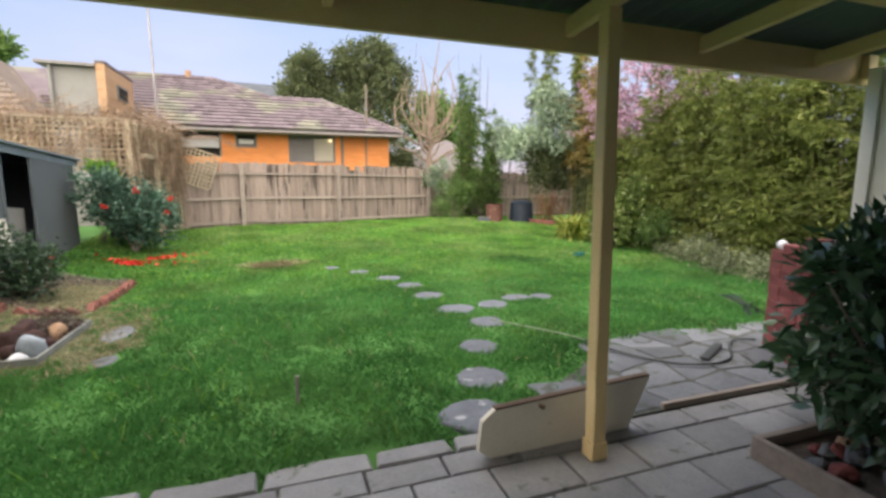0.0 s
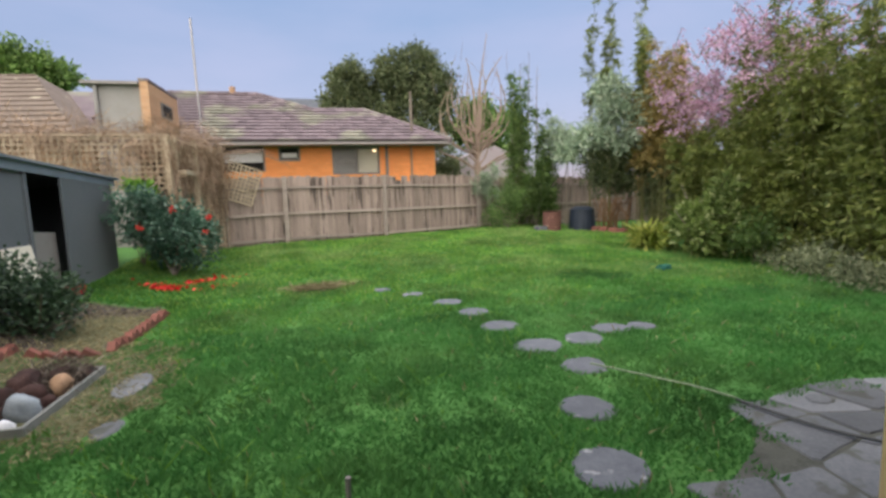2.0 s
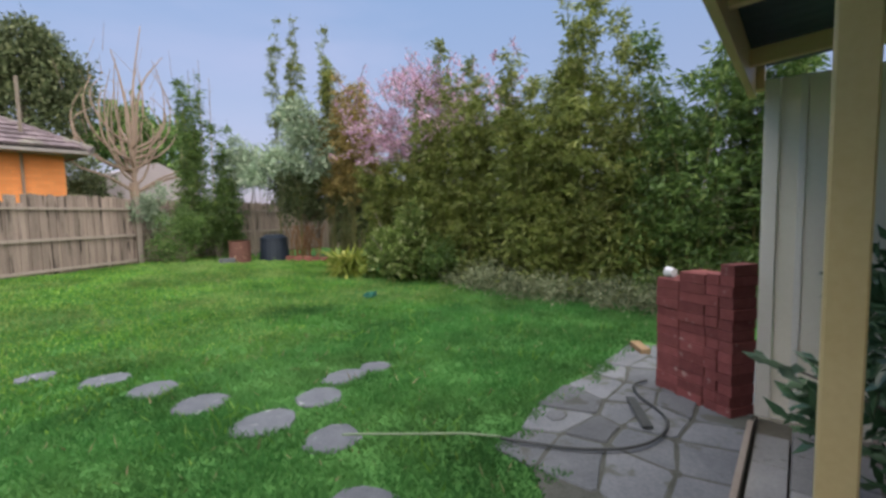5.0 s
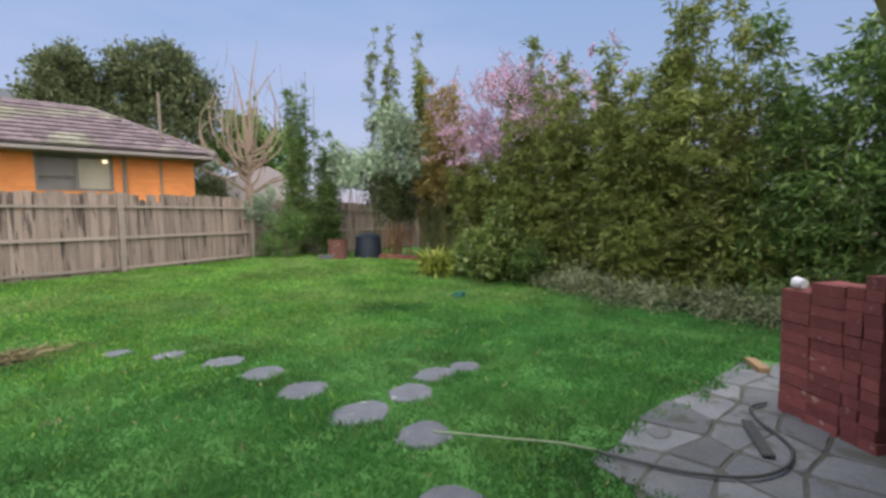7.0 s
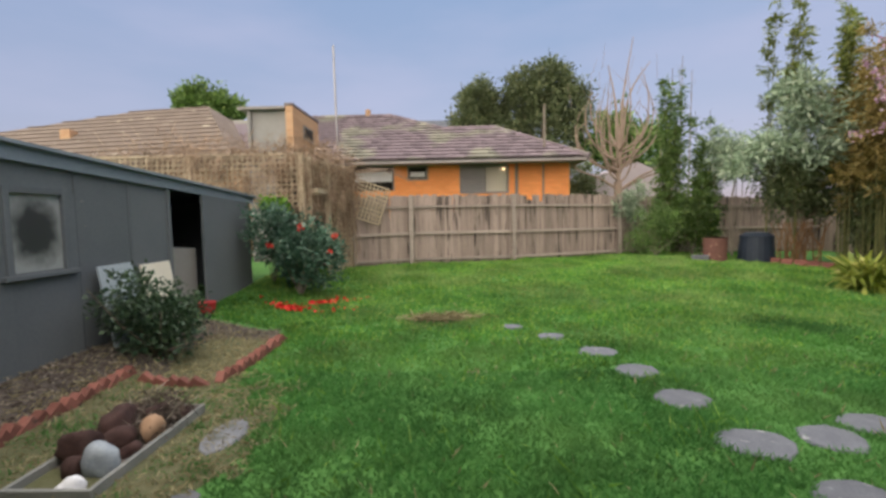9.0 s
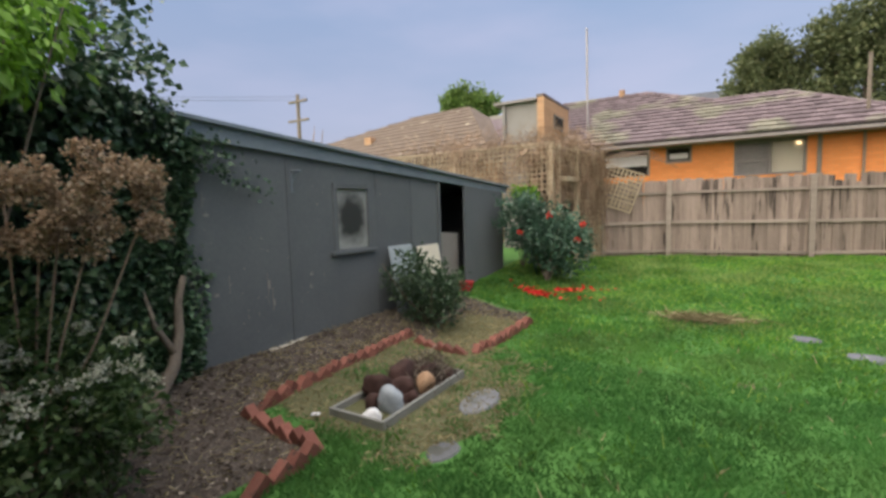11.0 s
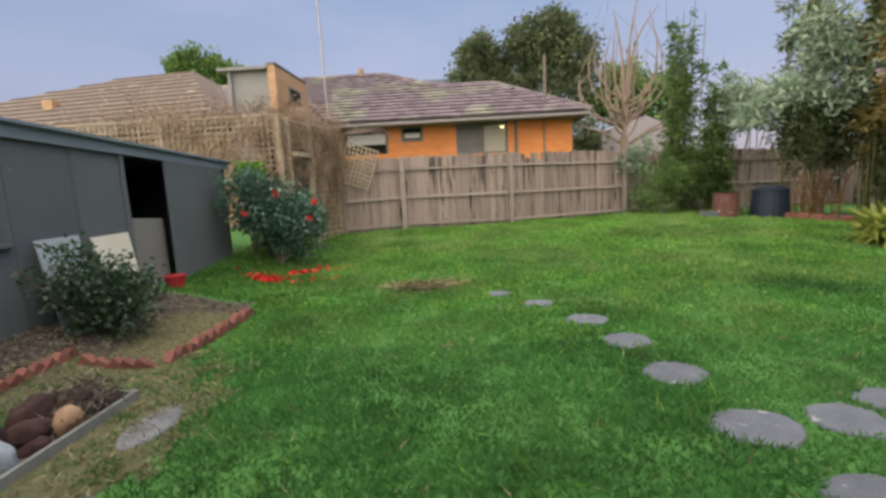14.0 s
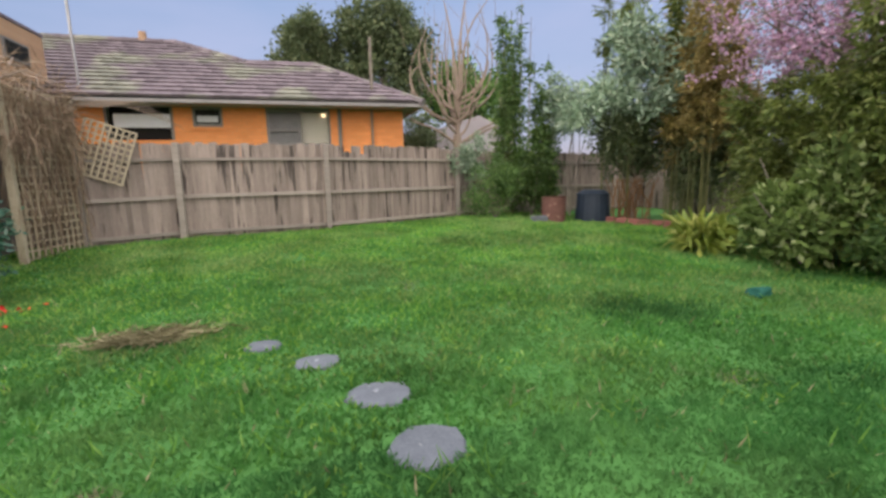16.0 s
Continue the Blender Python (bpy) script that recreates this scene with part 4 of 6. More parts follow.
part("back_board", boxes((-3.4, -2.62, 13.7, 13.75, 0.2, 2.5)), old_timber, pergola)
sag = thing("fallen_lattice", (-2.1, 13.5, 1.2), "square lattice panel hanging crooked on the paling fence", "lattice")
rot = Matrix.Translation((-1.93, 13.42, 1.33)) @ Matrix.Rotation(radians(20), 4, "Y")
for i in range(9):
    s = -0.75 + i * 0.094
    part("slat", boxes((s, s + 0.028, -0.012, 0.0, 0, 0.93), m=rot), lattice_m, sag)
for i in range(10):
    s = i * 0.1
    part("slat", boxes((-0.76, 0.03, 0.002, 0.012, s, s + 0.028), m=rot), lattice_m, sag)

# ---- paving ----
def ragged(cx, cy, rx, ry, k, seed, wob=0.12):
    r = random.Random(seed)
    a0 = r.uniform(0, 1)
    return [(cx + rx * (1 + r.uniform(-wob, wob)) * math.cos(a0 + 2 * math.pi * i / k), cy + ry * (1 + r.uniform(-wob, wob)) * math.sin(a0 + 2 * math.pi * i / k)) for i in range(k)]


STEPS = [(0.68, 8.25, 0.15, 0.13), (1.11, 7.78, 0.18, 0.15), (1.48, 7.10, 0.21, 0.18), (1.64, 6.44, 0.21, 0.19), (1.73, 5.77, 0.23, 0.20), (1.87, 5.07, 0.245, 0.2), (2.0, 4.47, 0.2, 0.19), (1.6, 3.75, 0.2, 0.18), (1.34, 3.09, 0.215, 0.2), (1.07, 2.56, 0.24, 0.22), (2.4, 5.12, 0.2, 0.19), (2.82, 5.3, 0.23, 0.17), (3.17, 5.26, 0.17, 0.14)]
for i, (x, y, rx, ry) in enumerate(STEPS):
    z = ground_z(x, y)
    solo("stepping_stone", slab(bmesh.new(), ragged(x, y, rx * 1.03, ry * 1.03, 10, 30 + i, 0.11), z - 0.04, z + 0.014, 0.012), step_m, (x, y, z), "rough grey round stepping stone set in the grass", "stepping stone", "stepping stones across the lawn")
for x, y, rx, ry in ((-1.71, 5.2, 0.13, 0.27), (-1.6, 4.45, 0.1, 0.15), (3.15, 3.36, 0.1, 0.09)):
    z = ground_z(x, y) - (0.03 if y == 4.45 else 0.012)
    solo("flat_stone", slab(bmesh.new(), ragged(x, y, rx, ry, 11, int(x * 50), 0.14), z - 0.04, z + 0.04, 0.015), flag_m, (x, y, z), "pale flat stone half sunk in dry grass", "stone")

flag_bed = surface("gritty_joint", (0.05, 0.053, 0.045), (0.11, 0.115, 0.1), 9, 60, 0.95, 0.5, rnd=0)
paving = thing("flagstone_paving", (3.2, 2.7, 0), "worn grey flagstone paving with dirt joints beside the lawn", "paving", kind="structure")
part("bedding", prism(bmesh.new(), [(1.5, 2.2), (5.6, 2.2), (5.5, 3.1), (4.8, 3.3), (3.8, 3.45), (2.7, 3.4), (2.2, 3.0), (1.75, 2.75)], -0.12, 0.006), flag_bed, paving)


def lip(x):
    """How far the flagstones reach into the lawn."""
    return 2.78 if x < 2.1 else 3.05 if x < 2.5 else 3.42


frng = random.Random(11)
corners = {(i, j): (1.6 + i * 0.42 + frng.uniform(-0.09, 0.09), 2.2 + j * 0.33 + (frng.uniform(-0.07, 0.07) if j else 0.015)) for i in range(11) for j in range(6)}
for i in range(10):
    for j in range(5):
        q = [corners[i, j], corners[i + 1, j], corners[i + 1, j + 1], corners[i, j + 1]]
        cx, cy = sum(p[0] for p in q) / 4, sum(p[1] for p in q) / 4
        if cy > lip(cx) - 0.06 or cx > 5.4:
            continue
        pts = []
        for a, b in zip(q, q[1:] + q[:1]):
            a, b, c = Vector(a), Vector(b), Vector((cx, cy))
            for t in (0.08, 0.5, 0.92):
                p = a.lerp(b, t)
                d = (c - p).normalized()
                pts.append(tuple(p + d * (0.006 + frng.uniform(0, 0.01))))
        part("flagstone", slab(bmesh.new(), pts, -0.05, 0.012 + frng.uniform(-0.006, 0.006), 0.008), flag_m, paving)
part("edging_timber", boxes((2.3, 3.78, 2.205, 2.24, -0.02, 0.045), bevel=0.006), rail_m, paving, "weathered timber edging strip")

# patio pavers in rows, edge course first
pm = random.Random(3)
shared = {}


def paver(x0, x1, y0, y1):
    key = (round(x1 - x0, 3), round(y1 - y0, 3))
    if key not in shared:
        bm = slab(bmesh.new(), [(-key[0] / 2, -key[1] / 2), (key[0] / 2, -key[1] / 2), (key[0] / 2, key[1] / 2), (-key[0] / 2, key[1] / 2)], -0.05, 0.0, 0.009)
        me = bpy.data.meshes.new("paver")
        bm.to_mesh(me)
        bm.free()
        me.materials.append(paver_m)
        shared[key] = me
    ob = link("paver", shared[key], None, patio_base)
    ob.location = ((x0 + x1) / 2, (y0 + y1) / 2, pm.uniform(-0.004, 0.003))
    ob.rotation_euler = (pm.uniform(-0.006, 0.006), pm.uniform(-0.006, 0.006), pm.uniform(-0.01, 0.01))


y = 2.19
for row in range(12):
    deep = 0.19 if row == 0 else 0.29
    x = -3.4 + (0.0 if row % 2 else 0.22)
    while x < 3.6:
        paver(x + 0.006, x + 0.424, y - deep + 0.006, y - 0.006)
        x += 0.43
    y -= deep
kr = random.Random(5)
kerb = thing("stone_edging", (0, 2.3, 0), "rough grey stone edging along the patio", "edging", kind="structure")
x = -1.3
while x < 1.6:
    L = kr.uniform(0.35, 0.6)
    w = kr.uniform(0.12, 0.17)
    part("edging_stone", slab(bmesh.new(), [(x + 0.01, 2.205), (x + L - 0.01, 2.205), (x + L - 0.02, 2.205 + w), (x + L / 2, 2.215 + w + kr.uniform(-0.02, 0.02)), (x + 0.03, 2.2 + w)], -0.08, 0.004 + kr.uniform(-0.012, 0.01), 0.014), paver_m, kerb)
    x += L

# ---- right side by the verandah ----
def brick_mesh(material, wob, seed):
    bm = boxes((-0.115, 0.115, -0.055, 0.055, 0, 0.076), bevel=0.005)
    me = bpy.data.meshes.new("brick")
    bm.to_mesh(me)
    bm.free()
    me.materials.append(material)
    return me


BR, EB = brick_mesh(red_brick, 0, 1), brick_mesh(edge_brick, 0, 2)
stack = thing("brick_stack", (4.1, 2.5, 0), "neat stack of old dark red bricks with gaps", "brick stack")
br = random.Random(8)


def lay(x, y, z, turn, me, parent):
    ob = link("brick", me, None, parent)
    ob.location = Vector((x + br.uniform(-0.008, 0.008), y + br.uniform(-0.006, 0.006), z)) - base_of(parent)
    ob.rotation_euler = (0, 0, radians(turn) + br.uniform(-0.03, 0.03))


FACE = math.atan2(0.64, 0.42)


def stack_at(u, v):
    """Plan place from the run along the stack's face and the depth behind it."""
    return 3.72 + u * math.cos(FACE) + v * math.sin(FACE), 2.22 + u * math.sin(FACE) - v * math.cos(FACE)


for c in range(13):
    for k in range(2):
        for d in range(3):
            if not (c == 12 and (d > 1 or k == 1)):
                lay(*stack_at(0.5 + 0.232 * k, 0.06 + d * 0.114), c * 0.0775, math.degrees(FACE), BR, stack)
for c in range(14):
    for k in range(2):
        if not (c == 13 and k == 1):
            lay(*stack_at(0.205 + 0.114 * k + 0.004 * (c % 3), 0.12), c * 0.0785, math.degrees(FACE) - 90, BR, stack)
# white block fragment, drawn as a short tapered stub
solo("white_cup", tube(bmesh.new(), [(4.17, 2.79, 0.974), (4.21, 2.85, 0.976)], 0.035, 0.045, 12), white_m, (4.19, 2.82, 0.94), "white block fragment lying on the brick stack, shaped as a round stub", "cup")
hose = thing("garden_hose", (3.0, 2.9, 0.02), "black garden hose lying across paving into the grass", "hose")
part("hose_run", tube(bmesh.new(), curve([(2.6, 3.5, 0.03), (2.66, 3.3, 0.03), (2.76, 3.02, 0.035), (2.95, 2.78, 0.035), (3.2, 2.67, 0.035), (3.45, 2.68, 0.035), (3.62, 2.78, 0.035), (3.8, 2.95, 0.035), (4.0, 3.05, 0.04), (4.2, 3.0, 0.03)]), 0.0105, sides=8), rubber, hose, smooth=True)
part("faded_run", tube(bmesh.new(), curve([(2.0, 4.36, 0.05), (2.1, 4.25, 0.045), (2.3, 3.95, 0.05), (2.48, 3.72, 0.045), (2.6, 3.5, 0.04)]), 0.008, sides=6), green_hose_m, hose, "thin faded green hose end", smooth=True)
solo("steel_strip", boxes((-0.25, 0.25, -0.035, 0.035, 0, 0.02), bevel=0.006, m=Matrix.Translation((3.5, 2.88, 0.028)) @ Matrix.Rotation(radians(28), 4, "Z")), rubber, (3.5, 2.88, 0.028), "dark flat strip lying on the flagstones", "metal strip")
solo("timber_offcut", boxes((-0.16, 0.16, -0.05, 0.05, 0, 0.06), bevel=0.008, m=Matrix.Translation((5.15, 3.3, 0.0)) @ Matrix.Rotation(radians(35), 4, "Z")), surface("raw_timber", (0.2, 0.13, 0.07), (0.32, 0.22, 0.13), 6, 40, 0.8, 0.3, rnd=0), (5.15, 3.3, 0), "short brown timber offcut beside the paving", "timber offcut")
bm = boxes((2.34, 2.38, 0.8, 1.62, 0.0, 0.13), (2.381, 3.7, 1.58, 1.62, 0.0, 0.128), bevel=0.005)
planter = thing("planter_bed", (3.0, 1.3, 0), "low timber edged garden bed filled with broken bricks", "garden bed")
part("timber_edge", bm, rail_m, planter)
part("soil", boxes((2.382, 3.7, 0.8, 1.578, 0.0, 0.06)), mulch_m, planter)
for i in range(16):
    r = br.uniform(0.04, 0.075)
    bm = rock(r, 50 + i, (1.2, 0.9, 0.7), 0.5)
    x, y = 2.45 + br.random() * 0.55, 1.52 - br.random() * 0.65
    bmesh.ops.translate(bm, verts=bm.verts, vec=(x, y, 0.06 + r * 0.5))
    part("rubble", bm, br.choice([red_brick, flag_m, rock_tan]), planter)

# ---- left bed: brick edging, tray of rocks ----
edging = thing("brick_edging", (-2.9, 5.5, 0), "red bricks set on edge at a slant around the bed", "edging")


def edge_run(a, b, parent=edging, lean=38):
    a, b = Vector(a), Vector(b)
    k = max(2, int((b - a).length / 0.105))
    ang = math.degrees(math.atan2(b.y - a.y, b.x - a.x))
    for i in range(k):
        p = a.lerp(b, (i + 0.5) / k)
        ob = link("brick", EB, None, parent)
        ob.location = Vector((p.x + br.uniform(-0.012, 0.012), p.y + br.uniform(-0.012, 0.012), ground_z(p.x, p.y) + 0.0)) - base_of(parent)
        ob.rotation_euler = Euler((radians(90), radians(lean + br.uniform(-8, 8)), radians(ang + br.uniform(-8, 8))))


edge_run((-3.07, 6.22), (-2.97, 4.2))
edge_run((-2.97, 4.12), (-2.26, 4.09))
edge_run((-2.23, 4.0), (-2.21, 3.5))
edge_run((-2.3, 3.3), (-2.32, 2.9))
edge_run((-2.93, 6.22), (-2.36, 6.26))
edge_run((-2.33, 6.32), (-2.25, 7.75))
tray = thing("stone_tray", (-2.38, 5.1, 0), "long grey tray holding mixed rocks on dry grass", "tray")
T0, T1, U0, U1 = -2.57, -2.06, 4.44, 5.6
part("soil", boxes((T0 + 0.03, T1 - 0.03, U0 + 0.32, U1 - 0.03, -0.004, 0.03)), mulch_m, tray)
part("base", boxes((T0 + 0.02, T1 - 0.02, U0 + 0.02, U1 - 0.02, -0.03, -0.005)), tray_m, tray)
for r in ((T0, T1, U0, U0 + 0.028), (T0, T1, U1 - 0.028, U1), (T0, T0 + 0.028, U0 + 0.028, U1 - 0.028), (T1 - 0.028, T1, U0 + 0.028, U1 - 0.028)):
    part("side", boxes((*r, -0.03, 0.082), bevel=0.006), tray_m, tray)
for i, (x, y, r, sq, m, lab) in enumerate([(-2.3, 4.62, 0.073, (1.1, 0.9, 0.85), rock_white, "white speckled rock in the tray"), (-2.27, 4.83, 0.107, (0.95, 1.0, 1.05), rock_blue, "smooth blue-grey rock in the tray"), (-2.24, 5.25, 0.090, (0.85, 1.05, 1.1), rock_tan, "tan orange rock in the tray"), (-2.5, 4.95, 0.112, (1.0, 1.1, 1.15), rock_dark, "dark red lava rock in the tray"), (-2.4, 5.12, 0.103, (1.0, 1.1, 0.9), rock_dark, "dark red lava rock in the tray"), (-2.5, 5.28, 0.129, (0.9, 1.2, 1.1), rock_dark, "dark red lava rock in the tray"), (-2.36, 5.5, 0.112, (1.1, 1.0, 0.85), rock_dark, "dark red lava rock in the tray"), (-2.22, 5.56, 0.077, (1, 1, 0.9), rock_dark, "dark red lava rock in the tray"), (-2.52, 5.5, 0.09, (1, 1.2, 1), rock_dark, "dark red lava rock in the tray"), (-2.25, 5.02, 0.07, (1, 1.1, 0.9), rock_dark, "dark red lava rock in the tray"), (-2.42, 4.82, 0.075, (1, 1, 1), rock_dark, "dark red lava rock in the tray")]):
    x, y = x + 0.06, y - 0.1
    bm = rock(r, i, sq, 0.5)
    bmesh.ops.translate(bm, verts=bm.verts, vec=(x, y, -0.005 + r * sq[2] * 0.86))
    solo("rock", bm, m, (x, y, -0.005), lab, "rock", "rocks in the tray", smooth=True)
for (x, y, w, h, m, lab) in ((-3.6, 6.97, 0.5, 0.9, surface("blue_board", (0.3, 0.36, 0.4), (0.4, 0.46, 0.5), 3, 30, 0.6, 0.1, rnd=0), "pale blue-grey board leaning against the shed"), (-3.66, 7.72, 0.56, 0.85, board_m, "cream board leaning against the shed")):
    bm = boxes((0, 0.02, -w / 2, w / 2, 0, h), bevel=0.003, m=Matrix.Translation((x, y, ground_z(x, y) - 0.02)) @ Matrix.Rotation(radians(-9), 4, "Y"))
    solo("leaning_sheet", bm, m, (x, y, ground_z(x, y)), lab, "board")
bm = tube(bmesh.new(), [(-3.4, 3.55, 0.06), (-3.5, 3.72, 0.22), (-3.58, 3.9, 0.4), (-3.66, 4.0, 0.62), (-3.7, 4.03, 0.85), (-3.69, 4.08, 1.05)], 0.06, 0.022, 8)
tube(bm, [(-3.6, 3.93, 0.48), (-3.7, 3.85, 0.7), (-3.74, 3.8, 1.0)], 0.03, 0.012, 6)
tube(bm, [(-3.45, 3.6, 0.12), (-3.3, 3.62, 0.06), (-3.15, 3.7, 0.03)], 0.04, 0.015, 7)
solo("dead_stump", bm, bark, (-3.62, 3.75, 0.1), "pale dead vine trunk leaning on the shed", "stump", smooth=True)
solo("paper_scrap", boxes((-0.03, 0.03, -0.02, 0.02, 0, 0.012), bevel=0.004, m=Matrix.Translation((-2.62, 4.36, 0.05)) @ Matrix.Rotation(radians(30), 4, "Z")), white_m, (-2.62, 4.36, 0.05), "small white paper scrap beside the brick edging", "paper")
tub = tube(bmesh.new(), [(-3.62, 8.55, 0.16), (-3.62, 8.55, 0.28), (-3.62, 8.55, 0.36)], 0.1, 0.14, 14)
solo("red_tub", tub, surface("red_plastic", (0.3, 0.02, 0.025), (0.42, 0.035, 0.04), 5, 40, 0.5, 0.1, rnd=0), (-3.62, 8.55, 0.16), "small red plastic tub by the shed door", "tub")
solo("metal_stake", tube(bmesh.new(), [(-0.05, 3.1, -0.05), (-0.045, 3.1, 0.2)], 0.011, 0.014, 8), frame_grey, (-0.05, 3.1, 0), "short dark stake standing in the lawn", "stake")

# ---- far right corner ----
z = ground_z(6.55, 13.9)
barrel = thing("rusty_barrel", (6.55, 13.9, z), "small rusty red metal drum beside the fence", "barrel")
bm = tube(bmesh.new(), [(6.55, 13.9, z + k) for k in (0, 0.02, 0.19, 0.2, 0.38, 0.39, 0.56, 0.58)], 0.27, 0.27, 20)
part("drum", bm, rust, barrel)
for k in (0.02, 0.2, 0.39, 0.57):
    part("hoop", tube(bmesh.new(), [(6.55, 13.9, z + k - 0.01), (6.55, 13.9, z + k + 0.01)], 0.28, 0.28, 20), rust, barrel)
z = ground_z(7.45, 13.7)
cbin = thing("compost_bin", (7.45, 13.7, z), "dark navy plastic compost bin with a lid", "bin")
part("body", tube(bmesh.new(), [(7.45, 13.7, z), (7.45, 13.7, z + 0.3), (7.45, 13.7, z + 0.6)], 0.41, 0.36, 20), navy, cbin)
part("rim", tube(bmesh.new(), [(7.45, 13.7, z + 0.6), (7.45, 13.7, z + 0.64)], 0.375, 0.375, 20), navy, cbin)
part("lid", tube(bmesh.new(), [(7.45, 13.7, z + 0.64), (7.45, 13.7, z + 0.68), (7.45, 13.7, z + 0.72)], 0.36, 0.24, 20), navy, cbin)
solo("concrete_block", boxes((5.95, 6.3, 13.7, 13.9, z - 0.02, z + 0.17), bevel=0.01), flag_m, (6.1, 13.8, z), "grey concrete block in the grass", "block")
redge = thing("low_brick_border", (8.2, 12.9, 0.2), "low red brick border of the bamboo bed", "edging")
for i in range(9):
    x, y = 7.6 + i * 0.17, 13.3 - i * 0.18
    for c in range(2):
        lay(x + 0.04 * c, y, ground_z(x, y) - 0.02 + c * 0.078, -45, EB, redge)
z = ground_z(5.77, 8.05)
solo("green_cloth", rock(0.13, 77, (1.3, 0.9, 0.45), 0.6), surface("teal_cloth", (0.01, 0.07, 0.05), (0.02, 0.11, 0.08), 9, 50, 0.8, 0.5, rnd=0), (0, 0, 0), "crumpled dark green cloth on the grass", "cloth", smooth=True).location = (5.77, 8.05, z + 0.05)


# ---- planting ----
def stems(bm, base, top_pts, r):
    for p in top_pts:
        b, t = Vector(base), Vector(p)
        mid = b.lerp(t, 0.5) + Vector((rng.uniform(-0.1, 0.1), rng.uniform(-0.1, 0.1), 0)) * (t - b).length * 0.6
        tube(bm, [b, b.lerp(mid, 0.5), mid, mid.lerp(t, 0.5), t], r, r * 0.3, 5)
    return bm


def shrub(name, at, centre, radii, count, each, size, material, label, category="shrub", spread=0.06, stem=0.015, droop=0.0, shell=0.45, wide=0.5, group="", twigs=7, stem_m=None):
    ob = thing(name, at, label, category, group)
    d = rng.normal(size=(twigs, 3)) * np.array(radii) * 0.45 + np.array(centre)
    part("stem", stems(bmesh.new(), at, d.tolist(), stem), stem_m or bark, ob)
    lobes = random.Random(int(abs(centre[0] * 131 + centre[1] * 57)))
    P, W = [], []
    for i in range(7):
        a, h = 6.283 * (i + lobes.random() * 0.7) / 6, lobes.uniform(-0.5, 0.62)
        far = 0.0 if i == 6 else lobes.uniform(0.3, 0.58)
        c = (centre[0] + radii[0] * far * math.cos(a), centre[1] + radii[1] * far * math.sin(a), centre[2] + radii[2] * h * (i < 6))
        k = lobes.uniform(0.42, 0.62) if i < 6 else 0.75
        p, out = clumps(c, tuple(r * k for r in radii), max(4, count // 7), each, spread, shell)
        P.append(p)
        W.append(out)
    p, out = np.concatenate(P), np.concatenate(W)
    keep = p[:, 2] > gz(p[:, 0], p[:, 1]) + 0.03
    p, out = p[keep], out[keep]
    out[:, 2] -= droop
    s = size * rng.uniform(0.6, 1.3, len(p))
    blades("foliage", p, out, s, s * wide, material, ob)
    return ob


def leafc(name, h, s=1.0):
    return leaf(name, tuple(c * 0.55 * s for c in h), tuple(c * s for c in h), tuple(min(1, c * 1.7 * s) for c in h))


ivy_l = leaf("ivy_leaf", (0.028, 0.065, 0.036), (0.075, 0.15, 0.08), (0.18, 0.27, 0.17), 0.35, 0.15, 0.5)
camellia = leaf("camellia_leaf", (0.035, 0.08, 0.038), (0.085, 0.165, 0.08), (0.2, 0.3, 0.18), 0.25, 0.15, 0.6)
shed_l = leaf("dark_shrub_leaf", (0.022, 0.05, 0.024), (0.05, 0.1, 0.048), (0.12, 0.19, 0.1), 0.4, 0.15, 0.5)
rose_leaf = leaf("rose_leaf", (0.03, 0.08, 0.05), (0.085, 0.18, 0.12), (0.24, 0.34, 0.26), 0.4, 0.2)
bamboo_l = leaf("bamboo_leaf", (0.085, 0.12, 0.024), (0.2, 0.24, 0.055), (0.34, 0.36, 0.12), 0.5, 0.35)
bamboo_d = leaf("deep_bamboo_leaf", (0.045, 0.09, 0.02), (0.11, 0.19, 0.045), (0.22, 0.29, 0.08), 0.5, 0.3)
olive_l = leaf("olive_bamboo_leaf", (0.17, 0.13, 0.04), (0.33, 0.25, 0.08), (0.5, 0.38, 0.15), 0.6, 0.3)
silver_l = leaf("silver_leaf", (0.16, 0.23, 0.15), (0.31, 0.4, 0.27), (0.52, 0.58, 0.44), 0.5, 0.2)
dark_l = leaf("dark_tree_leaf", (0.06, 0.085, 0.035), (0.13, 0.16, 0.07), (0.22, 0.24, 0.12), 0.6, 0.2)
mid_l = leaf("green_shrub_leaf", (0.06, 0.12, 0.03), (0.15, 0.26, 0.065), (0.3, 0.42, 0.14), 0.5, 0.3)
far_l = leaf("far_green_leaf", (0.07, 0.13, 0.03), (0.15, 0.25, 0.06), (0.26, 0.36, 0.1), 0.6, 0.3)
fresh_l = leaf("fresh_leaf", (0.08, 0.2, 0.02), (0.18, 0.38, 0.04), (0.3, 0.5, 0.1), 0.5, 0.4)
lush_l = leaf("lush_leaf", (0.09, 0.14, 0.035), (0.22, 0.3, 0.08), (0.5, 0.55, 0.27), 0.65, 0.35, 0.2)
lily_l = leaf("yellow_green_leaf", (0.14, 0.2, 0.03), (0.32, 0.37, 0.065), (0.58, 0.56, 0.18), 0.5, 0.3)
pink_l = leaf("pink_blossom", (0.42, 0.23, 0.35), (0.6, 0.38, 0.52), (0.76, 0.58, 0.68), 0.6, 0.35)
bloom_l = leaf("dry_bloom", (0.32, 0.22, 0.14), (0.52, 0.39, 0.27), (0.66, 0.57, 0.45), 0.8, 0.2)
hyd_l = leaf("hydrangea_leaf", (0.03, 0.065, 0.022), (0.085, 0.15, 0.05), (0.2, 0.28, 0.13), 0.5, 0.25)
pale_fl = leaf("pale_flower", (0.35, 0.38, 0.3), (0.55, 0.56, 0.48), None, 0.7, 0.2)
